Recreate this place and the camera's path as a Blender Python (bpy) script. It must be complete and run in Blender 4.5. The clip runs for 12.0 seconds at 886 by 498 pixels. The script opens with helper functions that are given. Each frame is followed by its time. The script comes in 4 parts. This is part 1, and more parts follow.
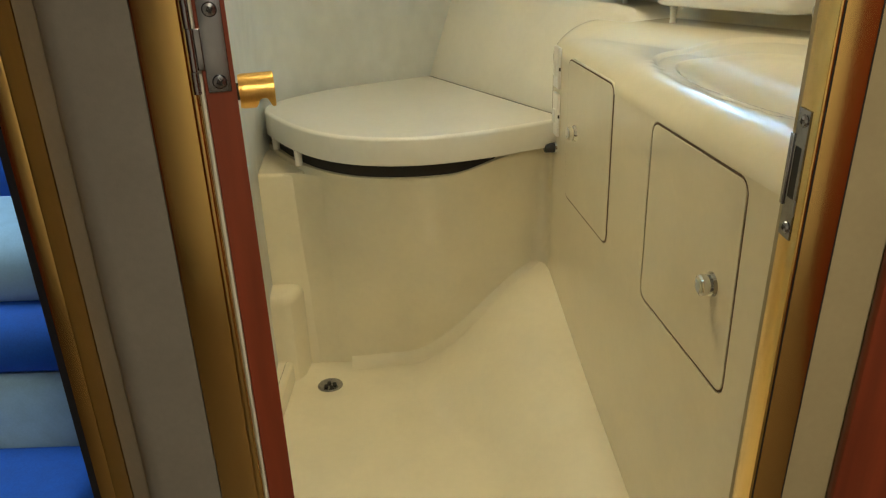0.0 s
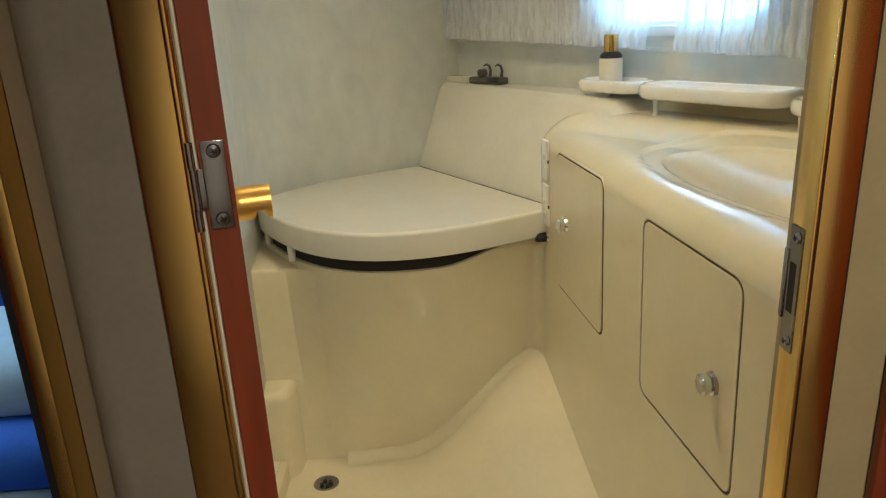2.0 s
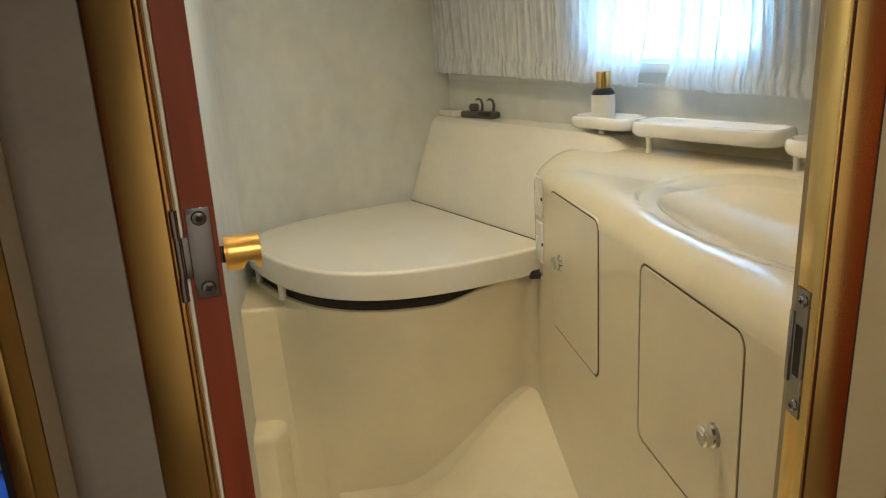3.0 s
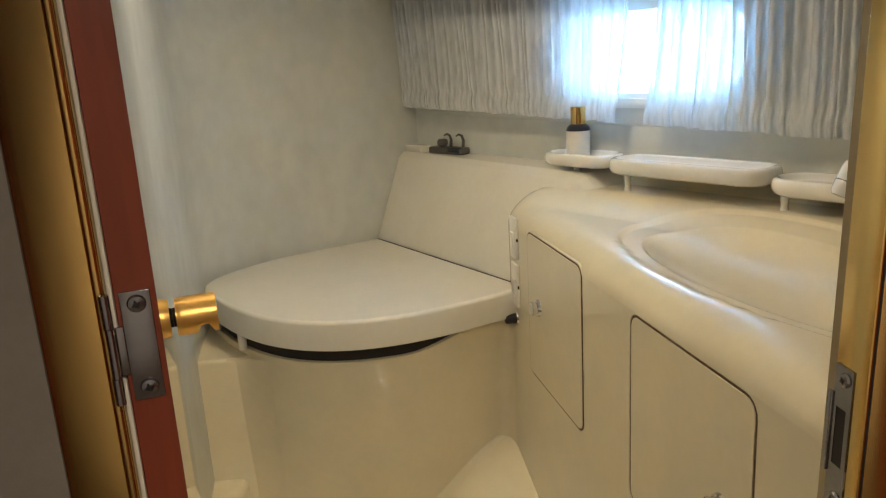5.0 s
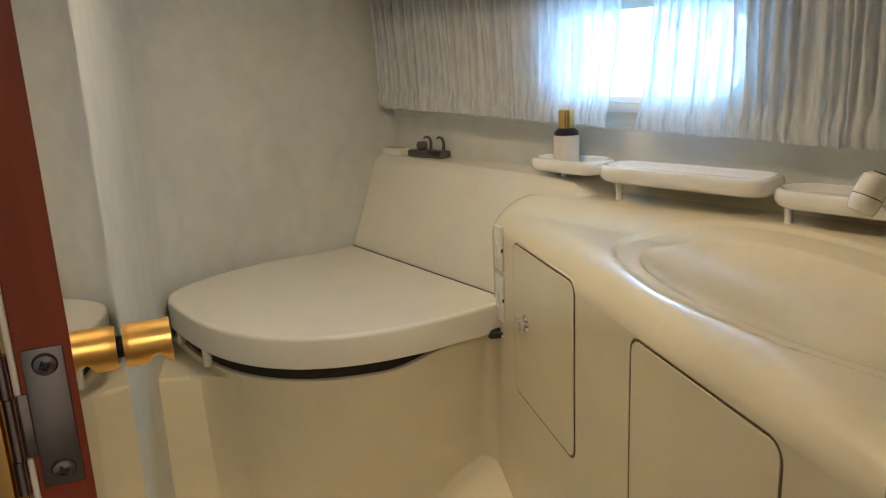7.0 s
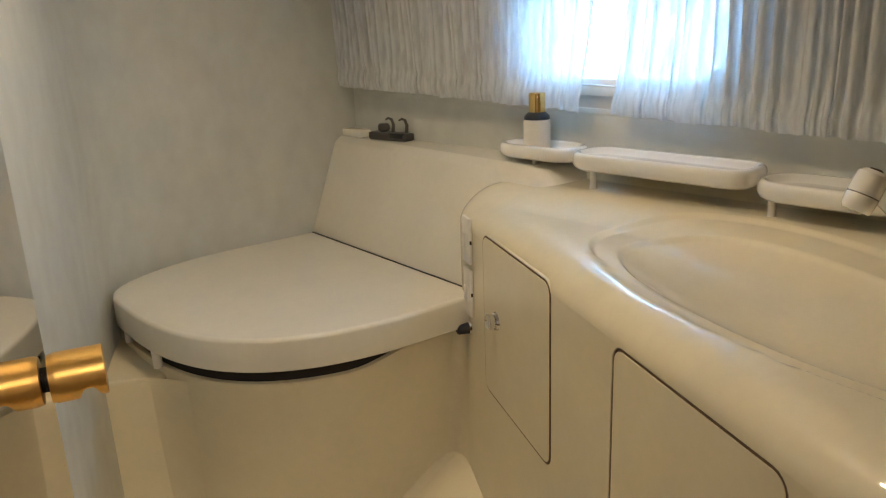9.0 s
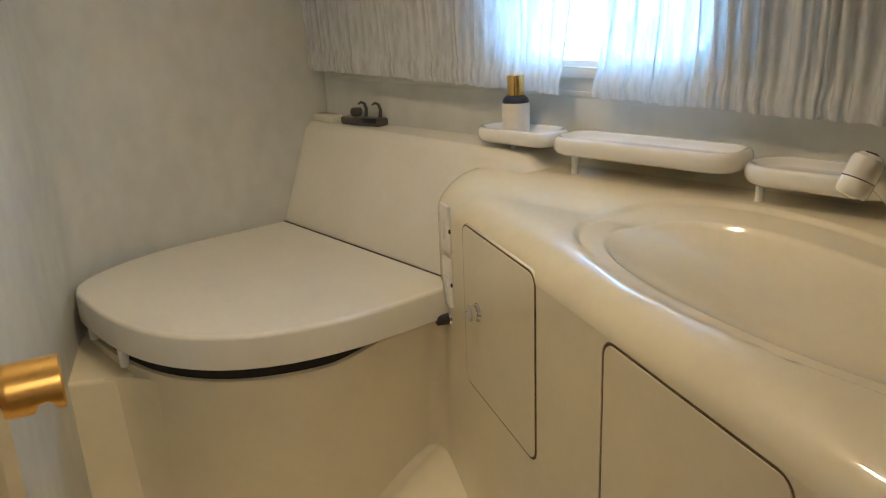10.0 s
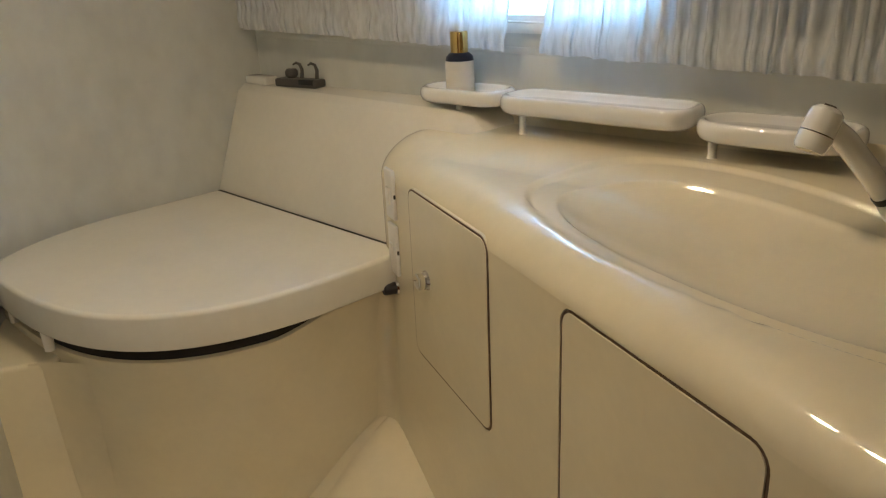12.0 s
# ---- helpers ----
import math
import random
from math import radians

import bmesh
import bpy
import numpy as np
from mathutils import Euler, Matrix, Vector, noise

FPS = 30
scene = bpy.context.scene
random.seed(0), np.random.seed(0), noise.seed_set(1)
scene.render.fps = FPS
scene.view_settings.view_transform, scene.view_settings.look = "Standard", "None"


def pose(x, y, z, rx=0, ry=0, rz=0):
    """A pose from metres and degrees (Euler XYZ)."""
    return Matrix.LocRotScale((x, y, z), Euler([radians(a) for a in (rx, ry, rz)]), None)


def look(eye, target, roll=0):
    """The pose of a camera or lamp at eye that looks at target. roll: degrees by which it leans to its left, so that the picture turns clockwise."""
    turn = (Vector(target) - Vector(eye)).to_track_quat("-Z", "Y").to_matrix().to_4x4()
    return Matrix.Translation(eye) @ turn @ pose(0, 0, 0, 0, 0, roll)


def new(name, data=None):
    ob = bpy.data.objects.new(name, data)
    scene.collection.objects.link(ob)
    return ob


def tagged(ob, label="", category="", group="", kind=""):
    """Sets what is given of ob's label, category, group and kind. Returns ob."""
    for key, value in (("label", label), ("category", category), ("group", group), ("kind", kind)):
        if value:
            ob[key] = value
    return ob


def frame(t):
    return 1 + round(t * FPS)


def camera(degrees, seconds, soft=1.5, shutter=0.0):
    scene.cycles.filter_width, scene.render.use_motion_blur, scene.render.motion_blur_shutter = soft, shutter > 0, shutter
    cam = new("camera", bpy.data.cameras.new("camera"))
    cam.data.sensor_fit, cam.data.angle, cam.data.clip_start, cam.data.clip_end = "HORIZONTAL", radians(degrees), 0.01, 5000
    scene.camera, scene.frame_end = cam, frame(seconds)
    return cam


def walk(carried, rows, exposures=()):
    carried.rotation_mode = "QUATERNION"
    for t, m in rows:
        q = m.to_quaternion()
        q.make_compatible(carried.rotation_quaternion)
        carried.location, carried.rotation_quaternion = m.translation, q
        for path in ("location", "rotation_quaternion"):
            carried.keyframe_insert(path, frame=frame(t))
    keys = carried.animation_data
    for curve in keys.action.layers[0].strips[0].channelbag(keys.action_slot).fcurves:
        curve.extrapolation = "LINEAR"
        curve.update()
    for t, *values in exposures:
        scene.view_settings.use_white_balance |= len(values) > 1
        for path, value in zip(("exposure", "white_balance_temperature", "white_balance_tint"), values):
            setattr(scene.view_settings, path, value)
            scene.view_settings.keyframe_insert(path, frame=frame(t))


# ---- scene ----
cam = camera(61.1, 12.0, 1.2)
PATH = [
    (0, (0.0090, 0.0112, 1.1525), (-0.0056, 2.0698, 0.2688), -2.1),
    (0.5, (0.0045, 0.0078, 1.1648), (-0.0022, 2.0888, 0.3360), -2.4),
    (1, (0.0067, 0.0090, 1.1771), (0.0000, 2.1112, 0.4021), -3.0),
    (1.5, (0.0034, 0.0123, 1.1883), (0.0101, 2.1314, 0.4637), -3.1),
    (2, (0.0000, 0.0246, 1.1973), (0.0269, 2.1582, 0.5174), -3.3),
    (2.5, (-0.0011, 0.0358, 1.2130), (0.0426, 2.1829, 0.5746), -3.2),
    (3, (0.0000, 0.0571, 1.2253), (0.0560, 2.2109, 0.6104), -3.4),
    (5, (-0.0134, 0.1602, 1.2365), (0.1590, 2.3274, 0.6966), -3.4),
    (5.5, (-0.0168, 0.1882, 1.2365), (0.1826, 2.3554, 0.7034), -3.3),
    (6, (-0.0179, 0.2150, 1.2365), (0.2016, 2.3800, 0.7022), -3.0),
    (6.5, (-0.0146, 0.2386, 1.2342), (0.2139, 2.4013, 0.7000), -2.7),
    (7, (-0.0168, 0.2677, 1.2342), (0.2318, 2.4259, 0.6910), -2.6),
    (9, (-0.0134, 0.3651, 1.2544), (0.3450, 2.4853, 0.6238), -2.3),
    (9.5, (-0.0112, 0.3931, 1.2555), (0.3774, 2.4987, 0.5981), -2.4),
    (10, (-0.0157, 0.4178, 1.2522), (0.4189, 2.5066, 0.5701), -2.5),
    (10.5, (-0.0302, 0.4357, 1.2578), (0.4626, 2.4976, 0.5354), -2.6),
    (11, (-0.0302, 0.4491, 1.2544), (0.5018, 2.4920, 0.5051), -2.8),
    (11.5, (-0.0213, 0.4603, 1.2477), (0.5376, 2.4875, 0.4771), -2.8),
    (12, (-0.0112, 0.4749, 1.2365), (0.5779, 2.4875, 0.4480), -2.6),
]
walk(cam, [(t, look(eye, target, roll)) for t, eye, target, roll in PATH],
     [(0.0, -0.05, 6400, 1), (3.0, -0.05, 6290, 9), (5.0, -0.20, 6330, 13), (9.0, -0.40, 6420, 17), (12.0, -0.50, 6480, 17)])

# ---------- world, lamps ----------
world = bpy.data.worlds.new("world")
scene.world = world
world.use_nodes = True
wn = world.node_tree.nodes
sky = wn.new("ShaderNodeTexSky")
sky.sky_type = "NISHITA"
sky.sun_disc = False
sky.sun_elevation = radians(48)
sky.sun_rotation = radians(200)
world.node_tree.links.new(sky.outputs[0], wn["Background"].inputs[0])
wn["Background"].inputs[1].default_value = 0.12


def lamp(name, kind, m, energy, colour, size=0.1, size_y=None, spot=None):
    data = bpy.data.lights.new(name, kind)
    data.energy, data.color = energy, colour
    if kind == "AREA":
        data.size = size
        if size_y:
            data.shape, data.size_y = "RECTANGLE", size_y
    elif kind == "SUN":
        data.angle = size
    else:
        data.shadow_soft_size = size
    if spot:
        data.spot_size, data.spot_blend = radians(spot), 0.9
    ob = new(name, data)
    ob.matrix_world = m
    return ob


# frame of the slanting hull side: x runs along the hull, y goes outboard
HULL = pose(0, 0, 0, 0, 0, -61.6)
# frame of the vanity front: y runs along the front, x goes into the cupboard
VAN = pose(0.4793, 0, 0, 0, 0, 5.93)
WALL_B = 1.395        # hull lining
LEFT_A = -2.235       # bulkhead beside the toilet
CEIL = 1.95

lamp("sun", "SUN", pose(0, 0, 3, 42, 0, 160), 2.5, (1.0, 0.95, 0.88), radians(0.5))
WARM = (1.0, 0.805, 0.50)
DOWNLIGHTS = ((-0.01, 1.35), (0.0, 1.49))
for lx, ly in DOWNLIGHTS:
    lamp("downlight_bulb", "SPOT", pose(lx, ly, CEIL - 0.045, 0, 0, 0), 15.2, WARM, 0.026, spot=152)
# unseen fill lamp, added to brighten the toilet front and tray through the doorway
lamp("passage_fill", "SPOT", pose(0.30, -0.35, CEIL - 0.045, 0, 0, 0), 92, (1.0, 0.865, 0.645), 0.12, spot=160)
HW = pose(0.1201, 2.6057, 0, 0, 0, -57.6)   # hull lining: x along it, y outboard
lamp("window_light", "AREA", HW @ pose(0.911, 0.056, 1.237, -90, 0, 0), 5.6, (0.33, 0.66, 1.0), 0.46, 0.19)
lamp("cabin_light", "AREA", pose(-1.35, 1.15, 1.75, 0, 0, 0), 16, (0.75, 0.87, 1.0), 0.5, 0.5)


# ---------- materials ----------
def material(name, colour, rough=0.5, metal=0.0, grain=0.0, scale=30.0, bump=0.0, bump_scale=200.0, coat=0.0, stain=0.0, stretch=(1, 1, 1), specular=0.5):
    """Colour with fine grain, broad stains and a fine relief."""
    mat = bpy.data.materials.new(name)
    mat.use_nodes = True
    nt = mat.node_tree
    b = nt.nodes["Principled BSDF"]
    b.inputs["Base Color"].default_value = (*colour, 1)
    b.inputs["Roughness"].default_value = rough
    b.inputs["Metallic"].default_value = metal
    b.inputs["Coat Weight"].default_value = coat
    b.inputs["Coat Roughness"].default_value = 0.03
    b.inputs["Coat IOR"].default_value = 1.6
    b.inputs["Specular IOR Level"].default_value = specular
    tc = nt.nodes.new("ShaderNodeTexCoord")
    mp = nt.nodes.new("ShaderNodeMapping")
    mp.inputs["Scale"].default_value = stretch
    nt.links.new(tc.outputs["Object"], mp.inputs[0])

    def noise_node(sc, detail=4.0):
        nd = nt.nodes.new("ShaderNodeTexNoise")
        nd.inputs["Scale"].default_value = sc
        nd.inputs["Detail"].default_value = detail
        nt.links.new(mp.outputs[0], nd.inputs["Vector"])
        return nd

    if grain or stain:
        mix = nt.nodes.new("ShaderNodeMix")
        mix.data_type = "RGBA"
        mix.blend_type = "MULTIPLY"
        mix.inputs["Factor"].default_value = 1.0
        mix.inputs["A"].default_value = (*colour, 1)
        n1, n2 = noise_node(scale), noise_node(scale * 0.12, 3.0)
        r1, r2 = nt.nodes.new("ShaderNodeMapRange"), nt.nodes.new("ShaderNodeMapRange")
        for r, nd, amount in ((r1, n1, grain), (r2, n2, stain)):
            r.inputs["From Min"].default_value, r.inputs["From Max"].default_value = 0.3, 0.7
            r.inputs["To Min"].default_value, r.inputs["To Max"].default_value = 1 - amount, 1 + amount * 0.4
            nt.links.new(nd.outputs["Fac"], r.inputs["Value"])
        mul = nt.nodes.new("ShaderNodeMath")
        mul.operation = "MULTIPLY"
        nt.links.new(r1.outputs[0], mul.inputs[0])
        nt.links.new(r2.outputs[0], mul.inputs[1])
        nt.links.new(mul.outputs[0], mix.inputs["B"])
        nt.links.new(mix.outputs["Result"], b.inputs["Base Color"])
        rr = nt.nodes.new("ShaderNodeMapRange")
        rr.inputs["To Min"].default_value, rr.inputs["To Max"].default_value = max(0.02, rough - 0.06), rough + 0.08
        nt.links.new(n2.outputs["Fac"], rr.inputs["Value"])
        nt.links.new(rr.outputs[0], b.inputs["Roughness"])
    if bump:
        nb = noise_node(bump_scale, 3.0)
        bp = nt.nodes.new("ShaderNodeBump")
        bp.inputs["Strength"].default_value = bump
        bp.inputs["Distance"].default_value = 0.002
        nt.links.new(nb.outputs["Fac"], bp.inputs["Height"])
        nt.links.new(bp.outputs[0], b.inputs["Normal"])
    return mat


GEL = material("gelcoat_cream", (0.805, 0.733, 0.545), 0.36, grain=0.02, scale=60, stain=0.05, bump=0.006, bump_scale=9, coat=1.0, specular=0.35)
GEL_LID = material("moulded_lid_cream", (0.80, 0.775, 0.695), 0.36, grain=0.02, scale=60, stain=0.04, bump=0.006, bump_scale=9, coat=1.0, specular=0.35)
LINING = material("hull_lining_grey", (0.66, 0.675, 0.645), 0.62, grain=0.07, scale=20, stain=0.13, bump=0.08, bump_scale=140, stretch=(1, 1, 0.75))
GOLD = material("anodised_gold", (0.84, 0.56, 0.20), 0.20, 1.0, grain=0.05, scale=80, stain=0.06, bump=0.02, bump_scale=300, stretch=(1, 1, 0.05))
GOLD_BRIGHT = material("polished_gold", (0.86, 0.60, 0.22), 0.17, 1.0, grain=0.03, scale=60, stain=0.03)
GOLD_SATIN = material("satin_gold", (0.80, 0.50, 0.15), 0.36, 1.0, grain=0.04, scale=160, stain=0.03, stretch=(0.06, 1, 1))
CHERRY = material("cherry_wood_edge", (0.20, 0.036, 0.013), 0.36, grain=0.25, scale=70, stain=0.18, bump=0.06, bump_scale=260, stretch=(1, 1, 0.07))
FABRIC = material("post_vinyl_grey", (0.20, 0.178, 0.152), 0.55, grain=0.05, scale=160, stain=0.06, bump=0.08, bump_scale=500)
CREAM_WALL = material("passage_cream_panel", (0.34, 0.275, 0.16), 0.5, grain=0.04, scale=140, stain=0.06, bump=0.05, bump_scale=400)
STEEL = material("brushed_steel", (0.34, 0.34, 0.37), 0.24, 1.0, grain=0.08, scale=120, stain=0.08)
CHROME = material("chrome", (0.78, 0.78, 0.78), 0.10, 1.0, grain=0.03, scale=60)
# near-black for small dark parts, and for shade painted into gaps and recesses
DARK = material("dark_part_and_gap_shade", (0.018, 0.015, 0.013), 0.7, grain=0.2, scale=60)
STAIN = material("brown_stain", (0.52, 0.41, 0.27), 0.6, grain=0.3, scale=200)
# brown of the door seal, with the shade of the gap in its colour
SEAL_SHADE = material("brown_seal_and_gap_shade", (0.15, 0.092, 0.05), 0.7, grain=0.5, scale=60)
BLACK = material("black_rubber", (0.012, 0.013, 0.018), 0.4, grain=0.1, scale=120)
WHITE = material("white_plastic", (0.82, 0.80, 0.75), 0.28, grain=0.02, scale=60, stain=0.03, coat=0.2)
WHITE_GLOSS = material("white_acrylic", (0.86, 0.85, 0.82), 0.14, grain=0.01, scale=40, stain=0.02, coat=1.0)
GREY_PLASTIC = material("grey_latch_plastic", (0.085, 0.08, 0.075), 0.35, grain=0.1, scale=120)
SEAL = material("pale_seal", (0.62, 0.58, 0.50), 0.6, grain=0.05, scale=150)
CEILING = material("ceiling_vinyl", (0.74, 0.71, 0.64), 0.6, grain=0.03, scale=150, bump=0.06, bump_scale=500)
CARPET = material("passage_carpet", (0.16, 0.12, 0.085), 0.95, grain=0.35, scale=300, stain=0.15, bump=0.6, bump_scale=900)
BLUE = material("blue_bedcover", (0.010, 0.085, 0.42), 0.85, grain=0.12, scale=300, stain=0.12, bump=0.3, bump_scale=700)
PALE_BLUE = material("pale_blue_sheet", (0.30, 0.47, 0.62), 0.85, grain=0.06, scale=300, stain=0.08, bump=0.2, bump_scale=600)
GLASSBOTTLE = material("white_bottle", (0.80, 0.76, 0.68), 0.3, grain=0.03, scale=90, coat=0.2)
LEVER = material("brown_lever_plastic", (0.055, 0.034, 0.026), 0.3, grain=0.1, scale=120)
NAVY = material("navy_collar", (0.012, 0.014, 0.030), 0.3, grain=0.1, scale=90)

MIRROR = material("mirror_silver", (0.88, 0.81, 0.73), 0.02, 1.0)
GLASS = bpy.data.materials.new("window_glass")
GLASS.use_nodes = True
gb = GLASS.node_tree.nodes["Principled BSDF"]
gb.inputs["Transmission Weight"].default_value = 1.0
gb.inputs["Roughness"].default_value = 0.0
gb.inputs["IOR"].default_value = 1.45

CLOTH = bpy.data.materials.new("sheer_curtain")
CLOTH.use_nodes = True
ct = CLOTH.node_tree
for nd in list(ct.nodes):
    if nd.bl_idname != "ShaderNodeOutputMaterial":
        ct.nodes.remove(nd)
c_out = [nd for nd in ct.nodes if nd.bl_idname == "ShaderNodeOutputMaterial"][0]
c_dif, c_trl, c_trn = ct.nodes.new("ShaderNodeBsdfDiffuse"), ct.nodes.new("ShaderNodeBsdfTranslucent"), ct.nodes.new("ShaderNodeBsdfTransparent")
c_dif.inputs[0].default_value = (0.84, 0.85, 0.87, 1)
c_trl.inputs[0].default_value = (0.72, 0.78, 0.84, 1)
c_trn.inputs[0].default_value = (0.95, 0.96, 0.97, 1)
c_m1, c_m2 = ct.nodes.new("ShaderNodeMixShader"), ct.nodes.new("ShaderNodeMixShader")
c_tc, c_nz, c_rm = ct.nodes.new("ShaderNodeTexCoord"), ct.nodes.new("ShaderNodeTexNoise"), ct.nodes.new("ShaderNodeMapRange")
c_mp = ct.nodes.new("ShaderNodeMapping")
c_mp.inputs["Scale"].default_value = (1, 1, 0.2)
c_nz.inputs["Scale"].default_value = 90
ct.links.new(c_tc.outputs["Object"], c_mp.inputs[0])
ct.links.new(c_mp.outputs[0], c_nz.inputs["Vector"])
ct.links.new(c_nz.outputs["Fac"], c_rm.inputs["Value"])
c_rm.inputs["To Min"].default_value, c_rm.inputs["To Max"].default_value = 0.02, 0.20
c_rm.inputs["From Min"].default_value, c_rm.inputs["From Max"].default_value = 0.42, 0.72
c_m1.inputs[0].default_value = 0.42
ct.links.new(c_dif.outputs[0], c_m1.inputs[1])
ct.links.new(c_trl.outputs[0], c_m1.inputs[2])
ct.links.new(c_rm.outputs[0], c_m2.inputs[0])
ct.links.new(c_m1.outputs[0], c_m2.inputs[1])
ct.links.new(c_trn.outputs[0], c_m2.inputs[2])
ct.links.new(c_m2.outputs[0], c_out.inputs["Surface"])


def glowing(name, colour, strength):
    mat = bpy.data.materials.new(name)
    mat.use_nodes = True
    b = mat.node_tree.nodes["Principled BSDF"]
    b.inputs["Base Color"].default_value = (*colour, 1)
    b.inputs["Emission Color"].default_value = (*colour, 1)
    b.inputs["Emission Strength"].default_value = strength
    return mat


OUTSIDE = glowing("daylight_outside", (0.60, 0.81, 1.0), 5.0)
BULB = glowing("halogen_bulb", (1.0, 0.85, 0.62), 12)


# ---------- mesh helpers ----------
def smooth(me, angle=35):
    for p in me.polygons:
        p.use_smooth = True
    me.set_sharp_from_angle(angle=radians(angle))


def part(name, bm, mat, parent=None, label="", m=None, angle=35):
    bmesh.ops.recalc_face_normals(bm, faces=bm.faces)
    me = bpy.data.meshes.new(name)
    bm.to_mesh(me)
    bm.free()
    smooth(me, angle)
    me.materials.append(mat)
    ob = new(name, me)
    if parent:
        ob.parent = parent
    if m is not None:
        ob.matrix_local = m
    return tagged(ob, label)


def thing(name, m, label, category, group="", kind=""):
    ob = new(name)
    ob.empty_display_size = 0.05
    ob.matrix_world = m
    return tagged(ob, label, category, group, kind)


def structure(ob, label, category):
    return tagged(ob, label, category, "", "structure")


def bm_box(x0, x1, y0, y1, z0, z1, bevel=0.0, seg=2, bm=None):
    bm = bm or bmesh.new()
    vs = [bm.verts.new((x, y, z)) for z in (z0, z1) for x, y in ((x0, y0), (x1, y0), (x1, y1), (x0, y1))]
    fs = [bm.faces.new([vs[i] for i in f]) for f in ((3, 2, 1, 0), (4, 5, 6, 7), (0, 1, 5, 4), (1, 2, 6, 5), (2, 3, 7, 6), (3, 0, 4, 7))]
    if bevel:
        es = {e for f in fs for e in f.edges}
        bmesh.ops.bevel(bm, geom=list(es), offset=bevel, segments=seg, profile=0.5, affect="EDGES")
    return bm


def inset_outline(pts, d):
    """The outline moved inwards by d."""
    k = len(pts)
    area = sum(pts[i][0] * pts[(i + 1) % k][1] - pts[(i + 1) % k][0] * pts[i][1] for i in range(k))
    sgn = 1 if area > 0 else -1
    out = []
    for i in range(k):
        (x0, y0), (x1, y1), (x2, y2) = pts[i - 1], pts[i], pts[(i + 1) % k]
        a, b = Vector((x1 - x0, y1 - y0)), Vector((x2 - x1, y2 - y1))
        if a.length < 1e-7 or b.length < 1e-7:
            a = b = a if a.length > b.length else b
        a, b = a.normalized(), b.normalized()
        n1, n2 = Vector((-a.y, a.x)) * sgn, Vector((-b.y, b.x)) * sgn
        m = n1 + n2
        m = n1 if m.length < 1e-5 else m.normalized()
        out.append((x1 + m.x * d / max(0.5, m.dot(n1)), y1 + m.y * d / max(0.5, m.dot(n1))))
    return out


def bm_prism(pts, z0, z1, bevel=0.0, seg=3, bottom=True, under=0.0):
    """An upright prism over an outline, its top rim (and lower rim: under) rounded."""
    bm = bmesh.new()
    levels = []
    if under:
        levels += [(under * (1 - math.sin(radians(90 * i / seg))), z0 + under * (1 - math.cos(radians(90 * i / seg)))) for i in range(seg)]
    levels += [(0.0, z0 + under)]
    if bevel:
        levels += [(bevel * (1 - math.cos(radians(90 * i / seg))), z1 - bevel * (1 - math.sin(radians(90 * i / seg)))) for i in range(seg + 1)]
        levels += [(bevel * 1.25, z1)]
    else:
        levels += [(0.0, z1)]
    rings = [[bm.verts.new((x, y, z)) for x, y in inset_outline(pts, d)] for d, z in levels]
    k = len(pts)
    for lo, hi in zip(rings, rings[1:]):
        for i in range(k):
            bm.faces.new((lo[i], lo[(i + 1) % k], hi[(i + 1) % k], hi[i]))
    bm.faces.new(rings[-1])
    if bottom:
        bm.faces.new(rings[0][::-1])
    return bm


def bm_turned(profile, seg=28, bm=None):
    """A turned body about z from (radius, height) pairs."""
    bm = bm or bmesh.new()
    rings = []
    for r, z in profile:
        if r < 1e-5:
            rings.append([bm.verts.new((0, 0, z))])
        else:
            rings.append([bm.verts.new((r * math.cos(2 * math.pi * i / seg), r * math.sin(2 * math.pi * i / seg), z)) for i in range(seg)])
    for a, b in zip(rings, rings[1:]):
        for i in range(seg):
            j = (i + 1) % seg
            if len(a) == 1 and len(b) > 1:
                bm.faces.new((a[0], b[i], b[j]))
            elif len(b) == 1 and len(a) > 1:
                bm.faces.new((a[i], a[j], b[0]))
            elif len(a) > 1:
                bm.faces.new((a[i], a[j], b[j], b[i]))
    return bm


def bm_tube(points, radius, seg=10):
    """A round bar along points, with closed ends."""
    bm = bmesh.new()
    rings = []
    pts = [Vector(p) for p in points]
    rad = radius if isinstance(radius, (list, tuple)) else [radius] * len(pts)
    for i, p in enumerate(pts):
        d = (pts[min(i + 1, len(pts) - 1)] - pts[max(i - 1, 0)]).normalized()
        s = d.orthogonal().normalized() if i == 0 else (side - d * side.dot(d)).normalized()
        side = s
        t = d.cross(s)
        rings.append([bm.verts.new(p + rad[i] * (math.cos(2 * math.pi * k / seg) * s + math.sin(2 * math.pi * k / seg) * t)) for k in range(seg)])
    for a, b in zip(rings, rings[1:]):
        for k in range(seg):
            bm.faces.new((a[k], a[(k + 1) % seg], b[(k + 1) % seg], b[k]))
    bm.faces.new(rings[0][::-1])
    bm.faces.new(rings[-1])
    return bm


def round_rect(x0, x1, y0, y1, r, seg=6):
    pts = []
    for cx, cy, a0 in ((x1 - r, y0 + r, -90), (x1 - r, y1 - r, 0), (x0 + r, y1 - r, 90), (x0 + r, y0 + r, 180)):
        for i in range(seg + 1):
            a = radians(a0 + 90 * i / seg)
            pts.append((cx + r * math.cos(a), cy + r * math.sin(a)))
    return pts


